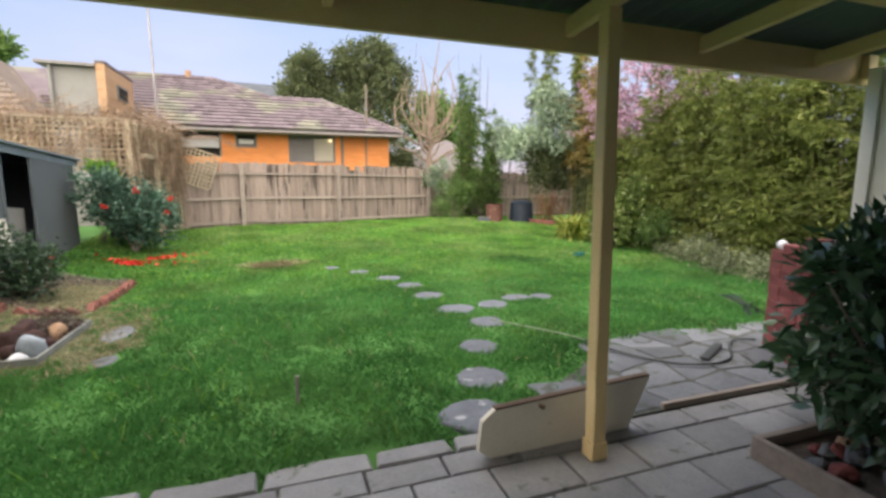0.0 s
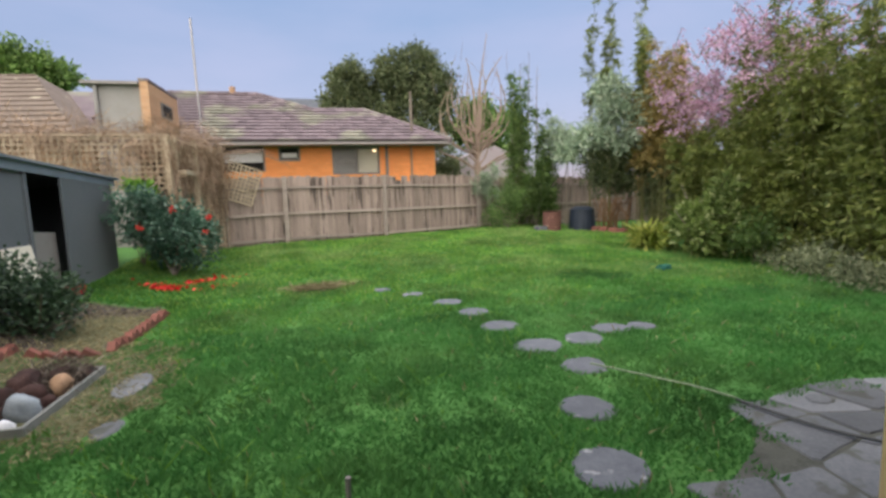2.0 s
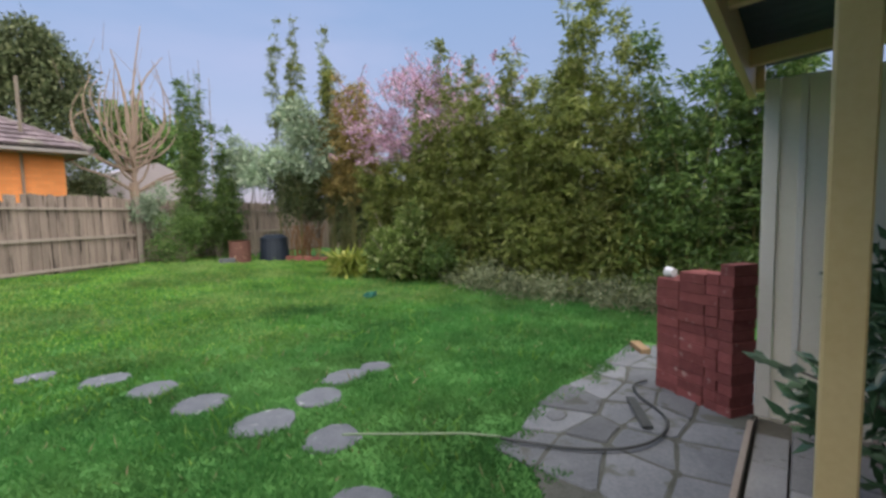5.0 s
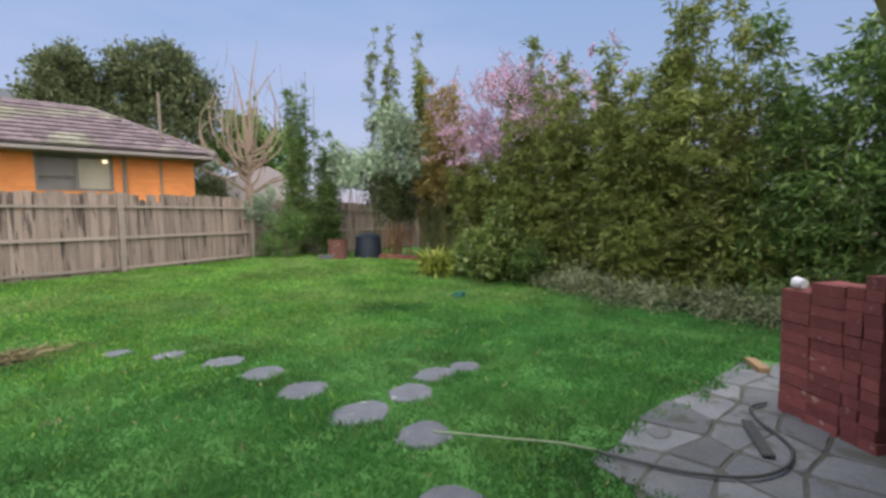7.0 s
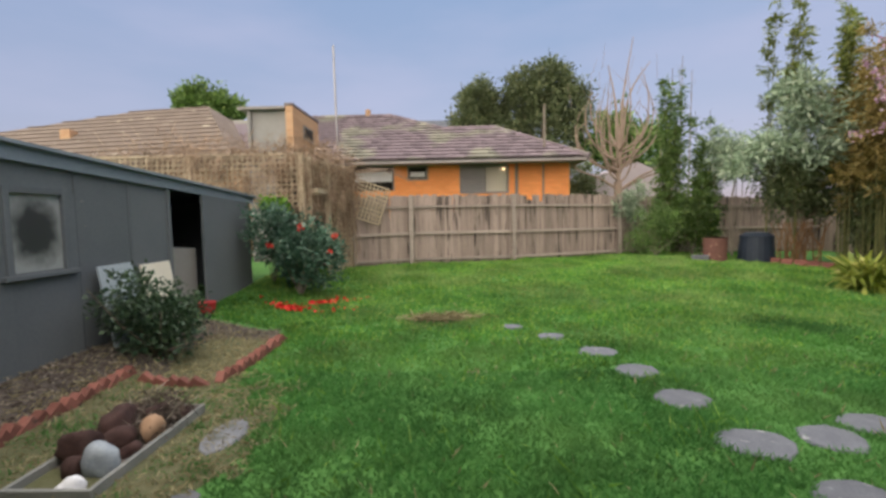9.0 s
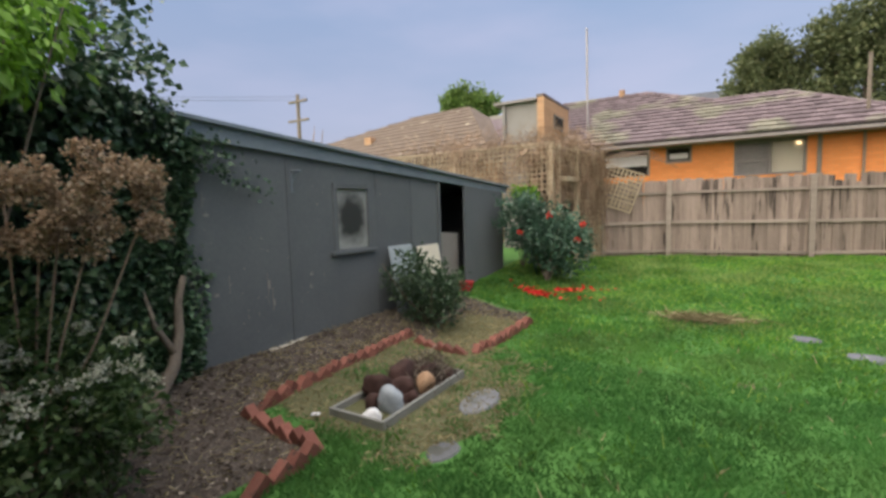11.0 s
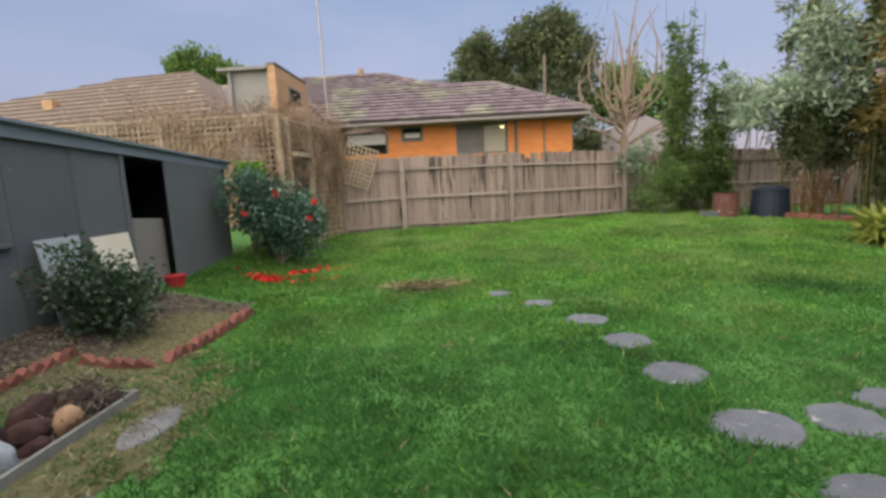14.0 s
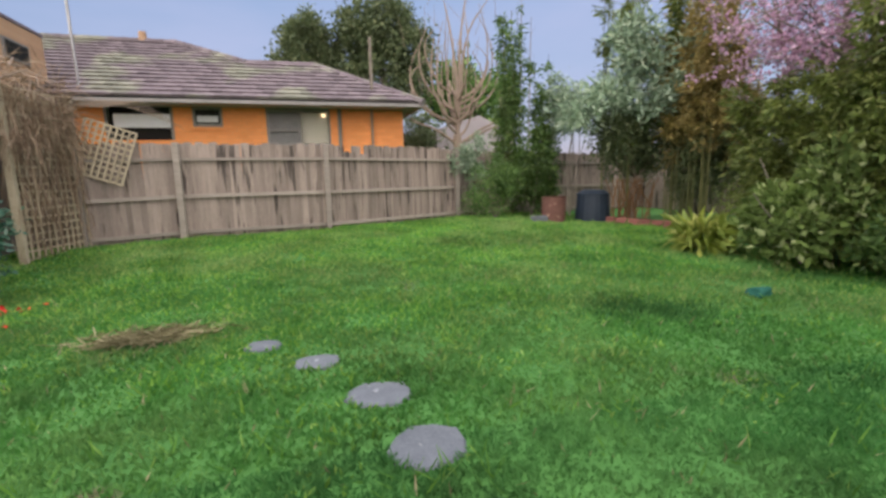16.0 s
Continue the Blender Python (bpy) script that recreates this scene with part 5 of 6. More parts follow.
red_p = leaf("red_petal", (0.6, 0.02, 0.02), (0.8, 0.04, 0.03), (0.85, 0.12, 0.06), 0.5, 0.2)
grey_l = leaf("grey_green_leaf", (0.11, 0.14, 0.07), (0.22, 0.25, 0.14), (0.36, 0.38, 0.24), 0.7, 0.2)

# ivy over the near end of the shed
ivy = thing("ivy", (-3.8, 3.2, 0.1), "dark green ivy climbing over the end of the shed", "ivy")
n = 8500
u, v = rng.random(n), rng.random(n)
py = 2.3 + 1.95 * u ** 0.8
pz = 0.1 + 2.3 * v
py += 0.12 * np.sin(pz * 4) - 0.15 * np.abs(pz - 1.3)
p = np.stack([XW + 0.03 + 0.16 * rng.random(n) * np.clip(4.1 - py, 0.1, 1), py, pz], 1)
w = np.stack([0.6 + 0.3 * rng.random(n), 0.5 * rng.normal(size=n), -0.5 + 0.5 * rng.normal(size=n)], 1)
blades("wall_leaves", p, w, 0.075 * rng.uniform(0.6, 1.3, n), 0.07, ivy_l, ivy)
p, w = clumps((-4.1, 2.85, 2.5), (0.75, 1.3, 1.15), 480, 22, 0.08, 0.5)
w[:, 2] -= 0.4
blades("crown_leaves", p, w, 0.068 * rng.uniform(0.6, 1.3, len(p)), 0.06, ivy_l, ivy)
for i in range(14):
    y0 = 3.6 + 0.08 * i
    n = 60
    t = rng.random((n, 1))
    p = np.array([[XW + 0.08, 3.5, 2.3]]) + t * np.array([[0.05, y0 - 3.1, 0.16 * math.sin(i) - 0.05 - 0.04 * i]]) + rng.normal(size=(n, 3)) * 0.035
    blades("runner", p, rng.normal(size=(n, 3)), 0.05, 0.035, ivy_l, ivy, kind="stuff")
for i in range(5):
    y0 = 4.0 + 0.07 * i
    n = 70
    p = np.stack([np.full(n, XW + 0.03), y0 + rng.normal(size=n) * 0.04, 0.5 + rng.random(n) * (1.4 - 0.2 * i)], 1)
    blades("runner", p, np.stack([0.5 + 0 * p[:, 0], rng.normal(size=n) * 0.5, -0.6 + 0 * p[:, 0]], 1), 0.05, 0.045, ivy_l, ivy, kind="stuff")
maple = shrub("overhanging_branch", (-3.4, 2.6, 0.1), (-3.25, 2.95, 2.42), (0.35, 0.4, 0.3), 46, 26, 0.085, fresh_l, "bright green young leaves on an overhanging branch", "branch", 0.06, 0.012, 0.8, 0.3, 0.4, twigs=4)
hyd = shrub("hydrangea", (-2.85, 2.85, 0.05), (-2.9, 2.85, 0.6), (0.55, 0.62, 0.62), 260, 26, 0.05, hyd_l, "leggy hydrangea with dried brown flower heads", "shrub", 0.07, 0.012, 0.1, 0.3, 0.6)
bm = bmesh.new()
for i in range(42):
    a = rng.uniform(0, 6.3)
    c = np.array([-2.85 + 0.34 * math.cos(a) * rng.random(), 2.98 + 0.46 * math.sin(a), 1.36 + 0.46 * rng.random()])
    if i % 4 == 0:
        tube(bm, [(-2.88, 2.85, 0.3), (c[0] * 0.5 - 1.44, c[1] * 0.5 + 1.43, 0.9), tuple(c)], 0.008, 0.005, 5)
    p, w = clumps(c, (0.075, 0.075, 0.06), 40, 6, 0.014, 0.6)
    blades("flower_head", p, w, 0.024, 0.02, bloom_l, hyd, "dried brown flower head", kind="stuff")
part("stalk", bm, pale_bark, hyd)["kind"] = "stuff"
for i in range(22):
    c = np.array([-2.75 + rng.uniform(-0.4, 0.35), 2.95 + rng.uniform(-0.35, 0.4), 0.65 + 0.35 * rng.random()])
    p, w = clumps(c, (0.04, 0.04, 0.03), 14, 5, 0.008, 0.7)
    blades("pale_flower", p, w, 0.02, 0.016, pale_fl, hyd, "small pale flower head", kind="stuff")

planter_bush = shrub("planter_shrub", (3.02, 1.25, 0.06), (3.02, 1.34, 0.72), (0.53, 0.5, 0.62), 190, 20, 0.12, camellia, "dense dark glossy-leaved shrub in the garden bed", "shrub", 0.07, 0.018, 0.1, 0.35, 0.42)
sprig = bmesh.new()
tip = curve([(2.95, 1.4, 0.45), (2.85, 1.75, 0.62), (2.8, 1.98, 0.72), (2.76, 2.1, 0.75)], 4)
tube(sprig, tip, 0.009, 0.003, 6)
part("branch", sprig, bark, planter_bush)
p = np.array([tuple(tip[-1 - k // 2]) for k in range(11)])
a = np.arange(11) * 2.4
blades("sprig_leaf", p, np.stack([-0.35 + 0.8 * np.cos(a), 0.25 + 0.7 * np.sin(a), 0.1 - 0.35 * np.sin(a * 1.7)], 1), rng.uniform(0.1, 0.155, 11), 0.05, leaf("sprig_leaf", (0.07, 0.12, 0.075), (0.13, 0.2, 0.13), (0.2, 0.28, 0.19), 0.4, 0.25), planter_bush, "long green leaves at a branch tip", 0.12)
shrub("shed_shrub", (-3.2, 6.82, 0.12), (-3.2, 6.82, 0.56), (0.5, 0.52, 0.47), 230, 22, 0.055, shed_l, "small rounded dark green shrub by the shed", "shrub", 0.05, 0.014, 0, 0.4, 0.55)
rose = shrub("camellia_bush", (-2.85, 10.3, 0.15), (-2.85, 10.3, 1.0), (0.95, 0.8, 0.85), 300, 24, 0.085, rose_leaf, "large camellia bush with scattered red flowers", "shrub", 0.07, 0.025, 0.1, 0.45, 0.5)
for x, y, z in ((-2.62, 9.75, 1.38), (-2.2, 9.95, 0.95), (-3.1, 9.6, 1.1), (-2.15, 10.15, 1.2)):
    p, w = clumps((x, y, z), (0.04, 0.04, 0.04), 12, 4, 0.008, 0.5)
    blades("red_flower", p, w, 0.032, 0.032, red_p, rose, "red flower")
p = []
for x, y, s, k in ((-2.72, 9.35, 0.14, 90), (-2.32, 9.75, 0.1, 55), (-2.05, 9.95, 0.2, 16), (-2.4, 9.4, 0.4, 30)):
    q = rng.normal(size=(k, 2)) * s * (1, 0.5) + (x, y)
    p.append(np.stack([q[:, 0], q[:, 1], gz(q[:, 0], q[:, 1]) + 0.035 + 0.03 * rng.random(k)], 1))
p = np.concatenate(p)
tagged(blades("fallen_petals", p, rng.normal(size=p.shape) * (1, 1, 0.25), 0.065, 0.06, red_p), "fallen red petals scattered on the lawn", "petals", kind="stuff")
shrub("shed_creeper", (-3.5, 10.72, 0.2), (-3.35, 10.62, 1.68), (0.25, 0.22, 0.28), 36, 20, 0.08, fresh_l, "bright green creeper at the shed corner", "creeper", 0.05, 0.01, 0.3, 0.3, 0.6)

# dead vine on the pergola
vines = thing("dead_vine", (-3.2, 12.2, 0.3), "tangled dead brown vine heaped over the pergola", "vine")
for name, c, rad, cnt in (("tangle", (-3.4, 11.2, 2.72), (0.75, 0.35, 0.3), 300), ("tangle", (-3.1, 12.5, 2.8), (0.5, 1.1, 0.3), 420), ("tangle", (-2.65, 13.2, 2.35), (0.3, 0.35, 0.6), 260), ("tangle", (-5.4, 11.15, 2.8), (1.9, 0.3, 0.28), 520), ("tangle", (-4.2, 11.0, 2.4), (1.2, 0.15, 0.45), 300), ("tangle", (-2.75, 12.6, 2.2), (0.25, 0.9, 0.6), 300), ("tangle", (-3.0, 11.0, 1.9), (0.3, 0.2, 0.9), 120)):
    p, w = clumps(c, rad, cnt // 4, 14, 0.08, 0.2)
    w[:, 2] -= 0.6
    blades(name, p, w, rng.uniform(0.15, 0.5, len(p)), 0.011, vine_m, vines)
t = rng.random((2600, 1))
p = np.array([[LX, 11.05, 0]]) + t * np.array([[0.5, 2.35, 0]]) + rng.normal(size=(2600, 3)) * (0.05, 0.05, 0)
p[:, 2] = 0.35 + 2.4 * rng.random(2600) ** 0.6
keep = ~((p[:, 1] > 11.3) & (p[:, 1] < 12.05) & (p[:, 2] < 2.05))
p = p[keep]
blades("tangle", p, np.stack([rng.normal(size=len(p)) * 0.15, rng.normal(size=len(p)) * 0.2, -np.ones(len(p))], 1), rng.uniform(0.25, 0.7, len(p)), 0.012, vine_m, vines)
bm = bmesh.new()
for i in range(60):
    a = np.array([LX + rng.uniform(-2.0, 0.6), 11.0 + rng.uniform(0, 2.4), 2.75 + rng.uniform(-0.1, 0.2)])
    d = rng.normal(size=3) * (0.5, 0.5, 0.12)
    tube(bm, [tuple(a), tuple(a + d * 0.5 + (0, 0, 0.1)), tuple(a + d + (0, 0, -0.15))], 0.012, 0.005, 4)
for i in range(7):
    a = np.array([-2.6 + 0.1 * i, 13.3, 2.6])
    tube(bm, [tuple(a), tuple(a + (0.5, 0.1, 0.12)), tuple(a + (1.1, 0.2, -0.02 - 0.05 * i))], 0.008, 0.003, 4)
part("stem", bm, pale_bark, vines)

# ---- bamboo and trees along the boundary ----
def bamboo(name, spots, top, leaf_mat, label, per=420, size=0.12, low=0.5, lean=0.3, wide=0.75):
    """A stand of canes, each cane with drooping sprays of narrow leaves."""
    ob = thing(name, (*spots[0], ground_z(*spots[0])), label, "bamboo")
    P, W = [], []
    for x, y in spots:
        h = top * rng.choice([0.62, 0.78, 0.88, 0.95, 1.05, 1.14]) * rng.uniform(0.95, 1.05)
        dx, dy = rng.normal(size=2) * lean
        g = ground_z(x, y)
        pts = [(x + dx * t * t, y + dy * t * t, g + h * t) for t in (0, 0.3, 0.55, 0.8, 1.0)]
        part("cane", tube(bmesh.new(), pts, 0.014, 0.004, 5), cane_m, ob)
        k, m = per // 24, 24
        t = low / top + (1 - low / top) * rng.random(k) ** 0.9
        r = wide * np.clip(1.08 - t, 0, 1) ** 0.75 * (0.35 + 0.65 * rng.random(k)) + 0.05
        a = rng.uniform(0, 6.283, k)
        c = np.stack([x + dx * t * t, y + dy * t * t, g + h * t], 1)
        way = np.stack([np.cos(a), np.sin(a), 0.25 + 0 * a], 1)
        s = rng.random((k, m, 1))
        p = c[:, None, :] + way[:, None, :] * r[:, None, None] * s - np.array([0, 0, 0.45]) * (r[:, None, None] * s) ** 2 * 1.2
        p = (p + rng.normal(size=(k, m, 3)) * 0.05).reshape(-1, 3)
        P.append(p)
        W.append(np.repeat(way, m, 0) * 0.8 + rng.normal(size=p.shape) * 0.5)
    P, W = np.concatenate(P), np.concatenate(W)
    W[:, 2] -= 0.45
    keep = P[:, 2] > 0.05
    P, W = P[keep], W[keep]
    s = size * rng.uniform(0.6, 1.35, len(P))
    blades("foliage", P, W, s, s * 0.24, leaf_mat, ob)
    return ob


def spread(x0, x1, y0, y1, k):
    return [(rng.uniform(x0, x1), rng.uniform(y0, y1)) for _ in range(k)]


bamboo("bamboo", spread(7.7, 9.3, 2.0, 4.2, 34), 3.7, bamboo_d, "tall dense dark green bamboo clump", 1250, 0.13, 0.2)
bamboo("bamboo", spread(7.8, 9.0, 4.0, 6.4, 40), 3.6, bamboo_l, "tall dense yellow-green bamboo clump", 1250, 0.13, 0.25)
bamboo("bamboo", spread(8.0, 9.3, 6.2, 8.6, 38), 3.7, bamboo_l, "tall dense yellow-green bamboo clump", 1200, 0.13, 0.25)
bamboo("bamboo", spread(7.9, 8.9, 4.2, 9.0, 16), 4.7, bamboo_l, "slender pale bamboo plumes standing above the hedge", 620, 0.14, 2.4, 0.1, 0.34)
bamboo("bamboo", spread(8.0, 9.0, 8.3, 10.4, 38), 2.45, bamboo_l, "lower yellow-green bamboo below the blossom tree", 1100, 0.13, 0.2)
bamboo("bamboo", spread(8.7, 10.2, 11.9, 13.6, 38), 4.4, olive_l, "tall olive brown bamboo clump", 900, 0.14, 2.1)
bamboo("bamboo", [(8.3, 13.9), (8.4, 13.75), (8.5, 13.85), (8.4, 13.95), (8.45, 13.8), (9.15, 13.2), (9.25, 13.25), (9.1, 13.1), (9.2, 13.2), (9.15, 13.3), (8.1, 14.3), (8.0, 14.2)], 6.1, bamboo_l, "slender bamboo plumes standing above the hedge", 620, 0.15, 2.2, 0.07, 0.36)
bamboo("bamboo", spread(6.2, 6.6, 15.6, 16.2, 9), 4.7, bamboo_d, "narrow column of green bamboo by the fence", 800, 0.15, 0.4, 0.12, 0.45)
bamboo("bamboo", spread(7.0, 7.4, 15.4, 15.9, 6), 3.6, bamboo_d, "narrow column of green bamboo by the fence", 800, 0.15, 0.4, 0.12, 0.45)
canes = thing("dry_canes", (8.7, 13.6, 0.2), "bundle of dry orange-brown bamboo canes", "bamboo canes")
orange_cane = surface("orange_cane", (0.15, 0.075, 0.035), (0.26, 0.135, 0.06), 5, 40, 0.7, 0.2, rnd=0.3)
for i in range(30):
    x, y = 8.6 + rng.uniform(-0.45, 0.5), 13.9 + rng.uniform(-0.2, 0.3)
    part("cane", tube(bmesh.new(), [(x, y, 0.15), (x + rng.normal() * 0.12, y, 0.6), (x + rng.normal() * 0.25, y, 1.2)], 0.016, 0.01, 5), orange_cane, canes)



def tree(name, at, tips, trunk_r, label, bark_m, fork=0.4):
    """A tapered trunk with limbs that end at the given tips, and twigs."""
    ob = thing(name, at, label, "tree")
    bm = bmesh.new()
    at = Vector(at)
    mid = Vector((at.x, at.y, 0)) + Vector((0.05, 0, at.z + (max(t[2] for t in tips) - at.z) * fork))
    tube(bm, [at, at.lerp(mid, 0.5) + Vector((0.04, 0.03, 0)), mid], trunk_r, trunk_r * 0.6, 9)
    for t in tips:
        t = Vector(t)
        k = mid.lerp(t, 0.5) + Vector((rng.normal(), rng.normal(), rng.normal() * 0.5)) * 0.13 * (t - mid).length
        tube(bm, [mid, mid.lerp(k, 0.5), k, k.lerp(t, 0.6), t], trunk_r * 0.5, trunk_r * 0.1, 6)
    part("trunk", bm, bark_m, ob)
    return ob


def crown(parent, blobs, size, material, name="crown", wide=0.5, spread_=0.12, shell=0.45):
    P, W = [], []
    for c, rad, cnt, each in blobs:
        p, w = clumps(c, rad, cnt, each, spread_, shell)
        P.append(p)
        W.append(w)
    P, W = np.concatenate(P), np.concatenate(W)
    s = size * rng.uniform(0.6, 1.35, len(P))
    return blades(name, P, W, s, s * wide, material, parent)


silver = tree("silver_leaf_tree", (8.85, 14.1, 0.2), [(8.05, 13.9, 3.2), (9.25, 13.8, 3.6), (8.55, 14.2, 4.3), (9.75, 13.5, 3.2), (7.75, 14.4, 2.8), (8.85, 13.7, 2.4)], 0.07, "multi-stemmed tree with silvery grey-green leaves", pale_bark, 0.25)
crown(silver, [((7.75, 13.5, 3.05), (0.6, 0.5, 0.28), 40, 22), ((8.45, 13.3, 3.75), (0.75, 0.55, 0.28), 50, 22), ((8.2, 13.4, 4.35), (0.55, 0.45, 0.25), 30, 22), ((7.2, 13.9, 2.75), (0.45, 0.4, 0.25), 26, 22), ((9.0, 12.9, 3.15), (0.65, 0.5, 0.25), 40, 22), ((9.3, 12.8, 4.0), (0.6, 0.5, 0.25), 30, 22), ((8.5, 13.1, 2.85), (0.5, 0.4, 0.22), 24, 22)], 0.19, silver_l, wide=0.28, spread_=0.12)
# leaves below the crown are coloured dark to paint the shade under it
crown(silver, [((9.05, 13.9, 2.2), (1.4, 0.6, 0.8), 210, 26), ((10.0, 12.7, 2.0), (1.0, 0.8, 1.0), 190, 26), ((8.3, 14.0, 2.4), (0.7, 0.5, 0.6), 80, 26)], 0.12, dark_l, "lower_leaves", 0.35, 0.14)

blossom = tree("blossom_tree", (9.3, 9.9, 0.1), [(8.3, 9.6, 3.2), (8.6, 10.6, 4.2), (9.3, 9.7, 5.2), (10.1, 9.4, 4.9), (9.0, 9.2, 4.3), (9.8, 10.4, 5.1), (8.1, 10.3, 3.7), (10.3, 9.0, 4.4)], 0.11, "spreading tree covered in pale pink blossom", bark, 0.42)
bm = bmesh.new()
P = []
for i in range(360):
    a = np.array([9.7, 9.5, 3.7]) + rng.normal(size=3) * (0.95, 0.85, 0.6)
    d = np.array([rng.normal() * 0.5 - 0.12, rng.normal() * 0.5, 0.4 + rng.normal() * 0.3])
    b = a + d * rng.uniform(0.6, 1.1)
    tube(bm, [tuple(a), tuple((a + b) / 2 + rng.normal(size=3) * 0.05), tuple(b)], 0.016, 0.006, 4)
    t = rng.random((34, 1))
    P.append(a + t * (b - a) + rng.normal(size=(34, 3)) * 0.045)
for i in range(34):
    a = np.array([8.6, 9.9, 3.3]) + rng.normal(size=3) * (0.3, 0.4, 0.2)
    b = a + np.array([-0.75 + rng.normal() * 0.25, rng.normal() * 0.4, -0.3 + rng.normal() * 0.15])
    tube(bm, [tuple(a), tuple((a + b) / 2), tuple(b)], 0.01, 0.004, 4)
    P.append(a + rng.random((44, 1)) * (b - a) + rng.normal(size=(44, 3)) * 0.05)
part("twig_tangle", bm, bark, blossom)["kind"] = "stuff"
P = np.concatenate(P)
blades("blossom", P, rng.normal(size=P.shape), 0.06 * rng.uniform(0.6, 1.4, len(P)), 0.05, pink_l, blossom, "pale pink blossom")

bare = thing("bare_tree", (5.65, 18.2, 0.3), "leafless pollarded tree with pale upright branches", "tree")
bm = tube(bmesh.new(), [(5.65, 18.2, 0.2), (5.68, 18.2, 1.4), (5.62, 18.2, 2.6)], 0.16, 0.13, 9)
for i in range(22):
    a = rng.uniform(0, 6.283)
    r = rng.uniform(0.5, 1.55)
    s = 2.5 + 1.3 * rng.random()
    h = s + rng.uniform(1.6, 2.9)
    c, d = math.cos(a), 0.6 * math.sin(a)
    tube(bm, curve([(5.64, 18.2, s), (5.64 + 0.55 * r * c, 18.2 + 0.55 * r * d, s + 0.28), (5.64 + r * c, 18.2 + r * d, s + 0.9), (5.64 + 1.06 * r * c, 18.2 + 1.05 * r * d, (s + h) / 2 + 0.5), (5.64 + rng.uniform(0.6, 0.95) * r * c, 18.2 + 0.8 * r * d, h)], 4), 0.045, 0.009, 5)
for x, z in ((7.45, 4.5), (7.0, 4.0), (4.2, 3.9)):
    tube(bm, curve([(5.66, 18.2, 2.3), (5.66 + 0.5 * (x - 5.66), 18.1, 2.75), (x - 0.1, 18.0, 3.1), (x, 18.0, z)], 4), 0.05, 0.014, 5)
for dx, h in ((0.16, 7.4), (0.35, 6.6), (-0.12, 6.5)):
    tube(bm, curve([(5.62, 18.2, 2.5), (5.66 + dx * 0.3, 18.2, 4.2), (5.6 + dx * 1.2, 18.2, 5.6), (5.62 + dx * 3, 18.2, h)], 4), 0.07, 0.012, 5)
part("trunk", bm, pale_bark, bare)
bm = bmesh.new()
for i in range(50):
    a = np.array([5.65, 18.2, 4.6]) + rng.normal(size=3) * (0.7, 0.45, 0.8)
    b = a + (rng.normal() * 0.18, rng.normal() * 0.18, rng.uniform(0.3, 0.9))
    tube(bm, [tuple(a), tuple(b)], 0.009, 0.004, 3)
part("twig_tangle", bm, pale_bark, bare)["kind"] = "stuff"
for x, y, h in ((8.3, 19.5, 7.2), (8.9, 20, 6.8), (7.7, 19, 6.6)):
    ob = thing("bare_sapling", (x, y, 0.2), "thin leafless sapling behind the fence", "tree")
    bm = tube(bmesh.new(), [(x, y, 0.2), (x + 0.05, y, h * 0.6), (x + 0.1, y, h)], 0.035, 0.01, 5)
    for k in range(8):
        zz = h * (0.55 + 0.05 * k)
        tube(bm, [(x + 0.05, y, zz), (x + 0.05 + rng.normal() * 0.2, y, zz + 0.35)], 0.008, 0.004, 3)
    part("trunk", bm, bark, ob)

big = tree("dark_tree", (4.7, 26.5, 0), [(3.6, 26.3, 7), (4.6, 26.5, 9), (5.8, 26.5, 8), (5.4, 26, 6.5), (4.1, 26.8, 8.2)], 0.28, "large dark green tree beyond the house", bark, 0.5)
crown(big, [((3.75, 26.5, 7.6), (1.05, 1.1, 1.3), 120, 40), ((4.9, 26.5, 8.1), (1.2, 1.2, 1.1), 130, 40), ((6.0, 26.5, 7.1), (1.0, 1.1, 1.2), 110, 40), ((4.7, 26.5, 5.8), (2.2, 1.3, 1.3), 170, 40)], 0.2, dark_l, wide=0.45, spread_=0.2)
small = tree("dark_tree", (1.4, 26.8, 0), [(0.9, 26.8, 7), (1.9, 26.8, 7.2), (1.4, 26.8, 8.2)], 0.22, "rounded dark green tree beyond the house", bark, 0.5)
crown(small, [((1.45, 26.8, 7.3), (1.05, 1.0, 1.0), 130, 40), ((2.1, 26.8, 6.1), (1.0, 1.0, 1.0), 100, 40), ((0.9, 26.8, 6.1), (0.9, 0.9, 0.9), 80, 40)], 0.2, dark_l, wide=0.45, spread_=0.18)
gt = tree("green_tree", (-18.6, 37.4, 0), [(-19.5, 37, 9.8), (-18, 37, 10.2)], 0.3, "bright green tree crown above the roofs", bark, 0.6)
crown(gt, [((-18.9, 37.4, 10.5), (1.9, 1.4, 1.1), 120, 34), ((-17.1, 37.4, 9.9), (1.2, 1.2, 0.9), 80, 34)], 0.34, far_l, wide=0.5, spread_=0.25)
ot = tree("olive_tree", (8.6, 27, 0), [(8.2, 27, 5), (9.4, 27, 5.6)], 0.2, "rounded olive green tree behind the fence", bark, 0.5)
crown(ot, [((8.4, 27, 5.4), (1.5, 1.2, 1.3), 110, 24), ((10, 27, 4.6), (1.5, 1.2, 1.5), 110, 24)], 0.32, mid_l, wide=0.45, spread_=0.22)
far_t = tree("bare_far_tree", (-31.5, 32, 0), [(-33, 32, 8.6), (-30, 32, 8.8), (-31, 32, 9.2), (-28.5, 32, 7.6), (-35, 32, 7.9)], 0.2, "hazy leafless tree beyond the shed", pale_bark, 0.6)

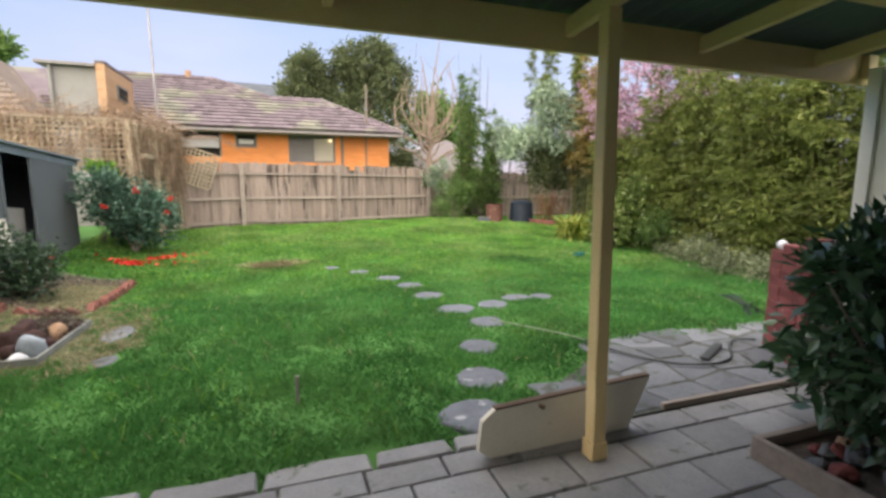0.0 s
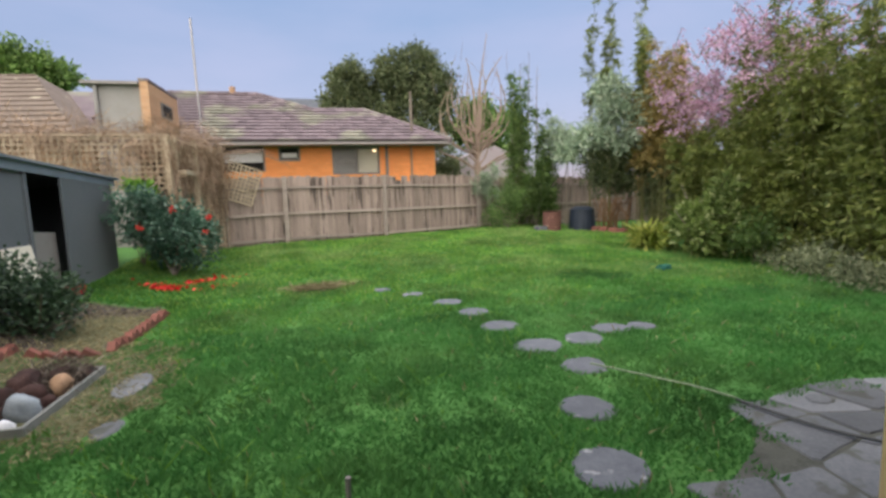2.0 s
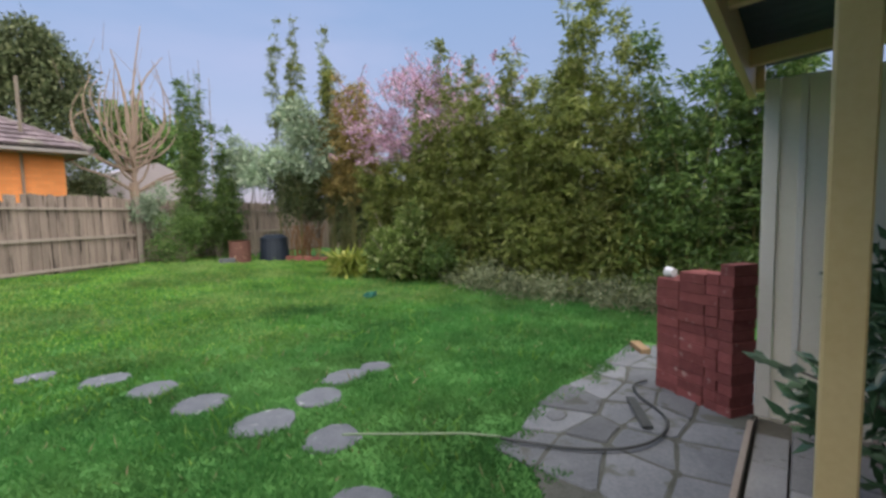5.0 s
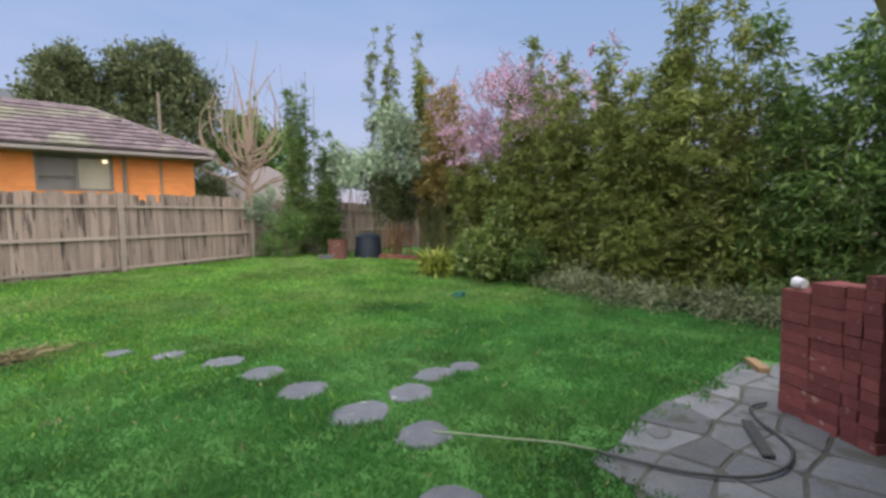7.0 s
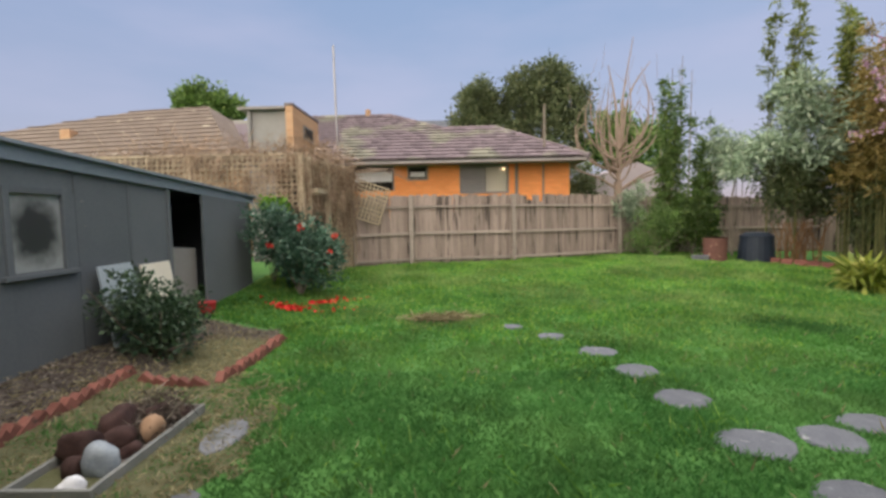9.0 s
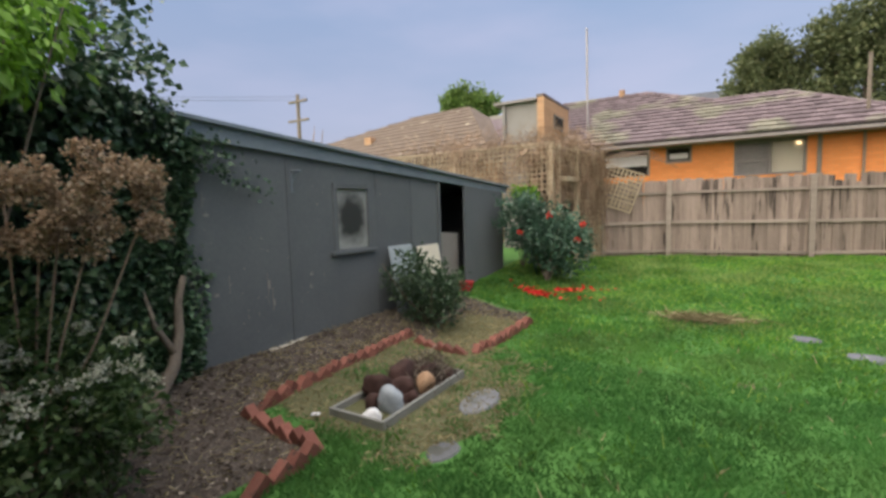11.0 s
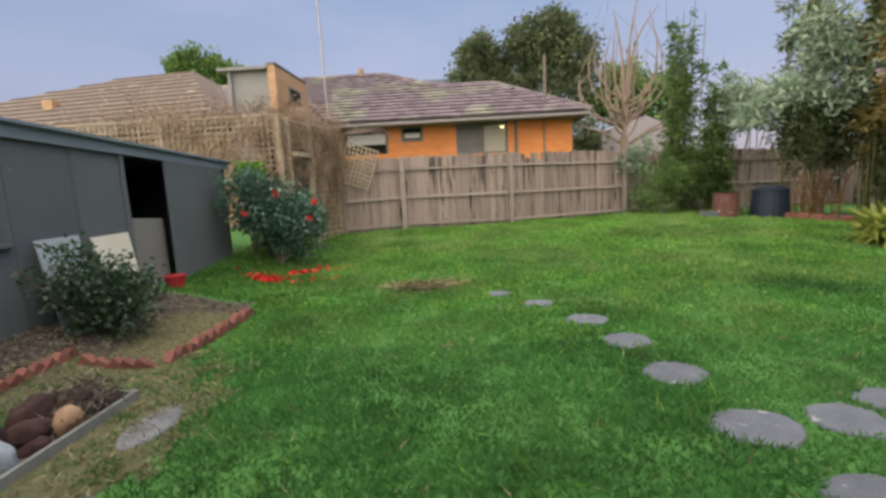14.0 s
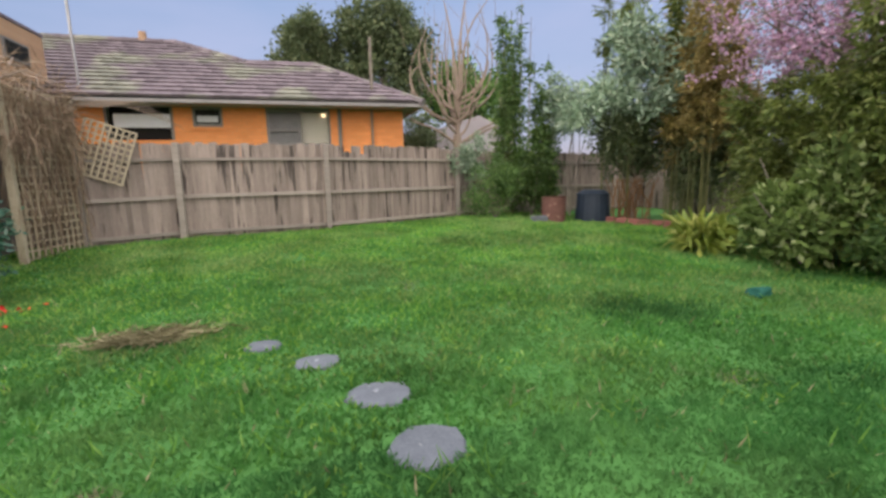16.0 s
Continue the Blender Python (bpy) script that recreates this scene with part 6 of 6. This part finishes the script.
shrub("boundary_hedge", (5.0, 20.6, 0.2), (5.0, 20.6, 1.9), (0.9, 0.7, 1.7), 200, 26, 0.16, dark_l, "dark hedge beside the end of the house", "shrub", 0.12, 0.03, 0, 0.4, 0.4)
shrub("silver_shrub", (7.7, 15.1, 0.25), (7.6, 15.1, 2.9), (0.55, 0.4, 0.9), 110, 26, 0.14, silver_l, "tall silvery green shrub by the fence", "shrub", 0.1, 0.02, 0.2, 0.4, 0.3)
shrub("fence_thicket", (6.7, 15.3, 0.28), (6.75, 15.35, 1.5), (0.75, 0.4, 1.15), 170, 26, 0.12, bamboo_d, "dark green thicket filling the gap by the fence", "shrub", 0.1, 0.02, 0.1, 0.4, 0.35)
# two added shrubs: their dark leaf colour stands in for canopy shade
shrub("shade_shrub", (9.9, 13.0, 0.2), (9.9, 13.0, 1.5), (0.9, 0.8, 1.3), 260, 26, 0.12, dark_l, "dark-leaved shrub added for the shade under the bamboo canopy", "shrub", 0.1, 0.02, 0.1, 0.4, 0.35)
shrub("shade_shrub", (8.9, 14.4, 0.2), (9.0, 14.5, 2.1), (1.0, 0.5, 0.9), 150, 26, 0.12, dark_l, "dark-leaved shrub added for the shade behind the silver tree", "shrub", 0.1, 0.02, 0.1, 0.4, 0.35)
shrub("fence_shrub", (5.45, 14.9, 0.28), (5.45, 14.9, 0.95), (0.75, 0.45, 0.75), 150, 26, 0.09, mid_l, "loose green shrub against the paling fence", "shrub", 0.09, 0.015, 0, 0.35, 0.35)
shrub("fence_ivy", (5.0, 15.6, 0.3), (5.1, 15.62, 1.7), (0.55, 0.22, 0.7), 90, 24, 0.08, silver_l, "pale variegated ivy hanging over the fence", "ivy", 0.07, 0.012, 0.3, 0.4, 0.6)
shrub("lush_shrub", (7.55, 8.95, 0.08), (7.62, 8.95, 0.78), (0.78, 0.7, 0.8), 190, 22, 0.14, lush_l, "broad leafy green shrub at the lawn edge", "shrub", 0.08, 0.02, 0.1, 0.4, 0.5)
shrub("lush_shrub", (7.75, 8.0, 0.1), (7.8, 8.0, 0.5), (0.5, 0.5, 0.45), 70, 20, 0.1, bamboo_d, "low dark green shrub at the lawn edge", "shrub", 0.08, 0.015, 0.1, 0.4, 0.4)
lily = thing("lily_clump", (7.15, 10.2, 0.1), "yellow-green clump of broad strappy leaves", "plant")
n = 420
a = rng.uniform(0, 6.283, n)
p = np.stack([7.15 + 0.36 * np.cos(a) * rng.random(n), 10.2 + 0.36 * np.sin(a) * rng.random(n), np.full(n, 0.2) + 0.35 * rng.random(n)], 1)
blades("leaves", p, np.stack([np.cos(a) * 0.8, np.sin(a) * 0.8, 0.85 - 1.7 * rng.random(n)], 1) + rng.normal(size=(n, 3)) * 0.3, rng.uniform(0.2, 0.42, n), 0.09, lily_l, lily)
gc = thing("ground_cover", (7.6, 6.0, 0.05), "low grey-green scrubby ground cover below the bamboo", "ground cover")
P, W = [], []
for x, y, r, h in ((7.9, 7.4, 0.5, 0.5), (7.5, 6.6, 0.5, 0.42), (7.35, 5.8, 0.5, 0.4), (7.3, 5.0, 0.5, 0.38), (7.25, 4.2, 0.5, 0.42), (7.3, 3.4, 0.5, 0.5), (7.6, 2.7, 0.5, 0.6), (8.0, 6.9, 0.5, 0.6)):
    p, w = clumps((x, y, h * 0.25), (r * 1.15, 0.55, h * 0.6), 80, 22, 0.09, 0.3)
    P.append(p)
    W.append(w)
P, W = np.concatenate(P), np.concatenate(W)
k = P[:, 2] > 0.02
blades("foliage", P[k], W[k], 0.085 * rng.uniform(0.6, 1.3, k.sum()), 0.025, grey_l, gc)

# ---- loose litter and grass ----
n = 20000
x, y = rng.uniform(-4.2, -2.2, n), rng.uniform(2.2, 8.2, n)
k = np.array([bed_inside(a, b) > 0.03 and not (b > 6.2 and straw_inside(a, b) > 0.12) for a, b in zip(x, y)])
x, y = x[k], y[k]
p = np.stack([x, y, gz(x, y) + 0.022 + 0.02 * rng.random(len(x))], 1)
tagged(blades("bark_chips", p, rng.normal(size=p.shape) * (1, 1, 0.22), rng.uniform(0.012, 0.05, len(x)), rng.uniform(0.006, 0.02, len(x)), chip_m), "loose bark chips and twigs over the bed", "bark mulch", kind="stuff")
n = 3000
x, y = rng.uniform(-3.8, -2.3, n), rng.uniform(2.6, 8.2, n)
k = np.array([bed_inside(s, t) > 0.05 for s, t in zip(x, y)])
x, y = x[k], y[k]
p = np.stack([x, y, gz(x, y) + 0.035 + 0.02 * rng.random(len(x))], 1)
tagged(blades("pale_twigs", p, rng.normal(size=p.shape) * (1, 1, 0.2), rng.uniform(0.02, 0.11, len(x)), 0.007, dry_m), "pale dry twigs and straw over the mulch", "twigs", kind="stuff")
n = 1100
q = np.stack([rng.uniform(T0 + 0.05, T1 - 0.05, n), rng.uniform(5.1, U1 - 0.05, n)], 1)
p = np.stack([q[:, 0], q[:, 1], 0.07 + 0.32 * rng.random(n) * (q[:, 1] - 5.05)], 1)
tagged(blades("dry_twigs", p, rng.normal(size=p.shape) * (1, 1, 0.6), rng.uniform(0.05, 0.16, n), 0.009, chip_m), "dry grey twigs heaped on the rocks", "twigs", kind="stuff")
n = 700
q = rng.normal(size=(n, 2)) * (0.24, 0.08) + (-0.28, 8.68)
p = np.stack([q[:, 0], q[:, 1], gz(q[:, 0], q[:, 1]) + 0.04 + 0.04 * rng.random(n)], 1)
tagged(blades("twig_pile", p, rng.normal(size=p.shape) * (1, 0.5, 0.2), rng.uniform(0.06, 0.22, n), 0.016, dry_m), "flat heap of dry twigs on the lawn", "twigs", kind="stuff")


tuft_m = leaf("coarse_grass", (0.09, 0.22, 0.035), (0.17, 0.35, 0.055), (0.32, 0.48, 0.12), 0.6, 0.45, 0.2)


def on_lawn(x, y):
    ok = (y > 2.36 + 0.05 * np.sin(x * 6)) & (x < 8.3 + 0.3 * np.sin(y)) & (x > -4.0) & ~((x < XW + 0.06) & (y < 10.7))
    ok &= ~((x < np.where(y < 4.15, -2.3, np.where(y < 6.2, -3.02, -2.36)) + 0.05 * np.sin(y * 5)) & (y < 8.3))
    ok &= ~((x > 1.62) & (x < 5.5) & (y < np.where(x < 2.1, 2.74, np.where(x < 2.5, 3.0, 3.36)) + 0.04 * np.sin(x * 17)))
    ok &= ~((x > T0 - 0.03) & (x < T1 + 0.03) & (y > U0 - 0.03) & (y < U1 + 0.03))
    for a, b, rx, ry in STEPS:
        ok &= ((x - a) / (rx * 0.93)) ** 2 + ((y - b) / (ry * 0.93)) ** 2 > 1
    for a, b, rx, ry in ((-1.71, 5.2, 0.14, 0.28), (-1.6, 4.45, 0.13, 0.19), (3.15, 3.36, 0.1, 0.09), (-0.28, 8.68, 0.4, 0.14)):
        ok &= ((x - a) / rx) ** 2 + ((y - b) / ry) ** 2 > 1
    return ok & (y < 13.35 + 0.2 * (x + 2.5) * (x > -2.5) + 0.3 * np.clip(x - 1.5, 0, 9) * 0.6)


@np.vectorize
def lumps(x, y):
    return 0.6 * noise.noise(Vector((x * 1.6, y * 1.6, 0))) + 0.6 * noise.noise(Vector((x * 5, y * 5, 7)))


def sward(name, x0, x1, y0, y1, per, long, wide, material, label, thin=None):
    n = int((x1 - x0) * (y1 - y0) * per)
    x, y = rng.uniform(x0, x1, n), rng.uniform(y0, y1, n)
    k = on_lawn(x, y)
    pale = np.array([straw_inside(a, b) for a, b in zip(x, y)]) > 0.05
    k &= ~(pale & (rng.random(n) < 0.3))
    if thin is not None:
        k &= thin(x, y) > rng.random(n)
    x, y = x[k], y[k]
    n = len(x)
    tuft = np.clip(0.95 + 1.1 * lumps(x, y), 0.45, 1.8)
    p = np.stack([x, y, gz(x, y) - 0.004], 1)
    w = np.stack([rng.normal(size=n) * 0.8, rng.normal(size=n) * 0.8, np.ones(n)], 1)
    return tagged(blades(name, p, w, long * tuft * rng.uniform(0.5, 1.3, n), wide * rng.uniform(0.7, 1.3, n), material), label, "grass", kind="stuff")


sward("grass", -3.2, 8.4, 2.2, 6.5, 4300, 0.055, 0.011, grass_m, "short uneven green lawn grass")
sward("grass", -3.8, 8.4, 6.5, 10.5, 2300, 0.055, 0.017, mid_grass_m, "short uneven green lawn grass")
sward("grass", -3.8, 9.5, 10.5, 16.0, 1100, 0.055, 0.026, mid_grass_m, "short uneven green lawn grass")
sward("grass", -3.8, 9.5, 6.0, 16.0, 800, 0.062, 0.022, pale_grass_m, "paler yellow-green grass at the far end of the lawn", lambda x, y: np.clip((y - 6.5) / 4 + 0.9 * lumps(x * 0.4, y * 0.4), 0, 1))
sward("grass", -2.6, 6.5, 2.3, 9.0, 170, 0.13, 0.012, tuft_m, "longer grass tufts in the lawn", lambda x, y: np.clip(lumps(x * 0.8 + 4, y * 0.8) * 2.2, 0, 1))
sward("dry_grass", -2.6, 7.0, 2.6, 13.0, 22, 0.09, 0.009, dry_m, "scattered dry straw among the grass")
n = 11000
x, y = rng.uniform(-3.4, -1.0, n), rng.uniform(3.5, 8.3, n)
k = np.array([straw_inside(a, b) > 0.02 for a, b in zip(x, y)]) & ~((x > T0 - 0.03) & (x < T1 + 0.03) & (y > U0 - 0.03) & (y < U1 + 0.03))
p = np.stack([x[k], y[k], gz(x[k], y[k]) + 0.02], 1)
tagged(blades("dry_grass", p, rng.normal(size=p.shape) * (1, 1, 0.3) + (0, 0, 0.3), 0.07, 0.009, dry_m), "matted dry straw around the tray", "grass", kind="stuff")
n = 2400
a, b = rng.uniform(0, 6.283, n), np.abs(rng.normal(size=n)) * 0.6
x, y = 4.3 + 0.55 * b * np.cos(a) - 0.1 * np.sin(a), 8.0 + 0.42 * b * np.sin(a)
p = np.stack([x, y, gz(x, y)], 1)
tagged(blades("clover_patch", p, rng.normal(size=p.shape) * (0.6, 0.6, 0.2) + (0, 0, 1), rng.uniform(0.05, 0.1, n), 0.022, leaf("clover_leaf", (0.04, 0.125, 0.032), (0.065, 0.175, 0.042), (0.1, 0.22, 0.06), 0.6, 0.3, 0.2)), "dark green clover patch in the lawn", "clover", kind="stuff")
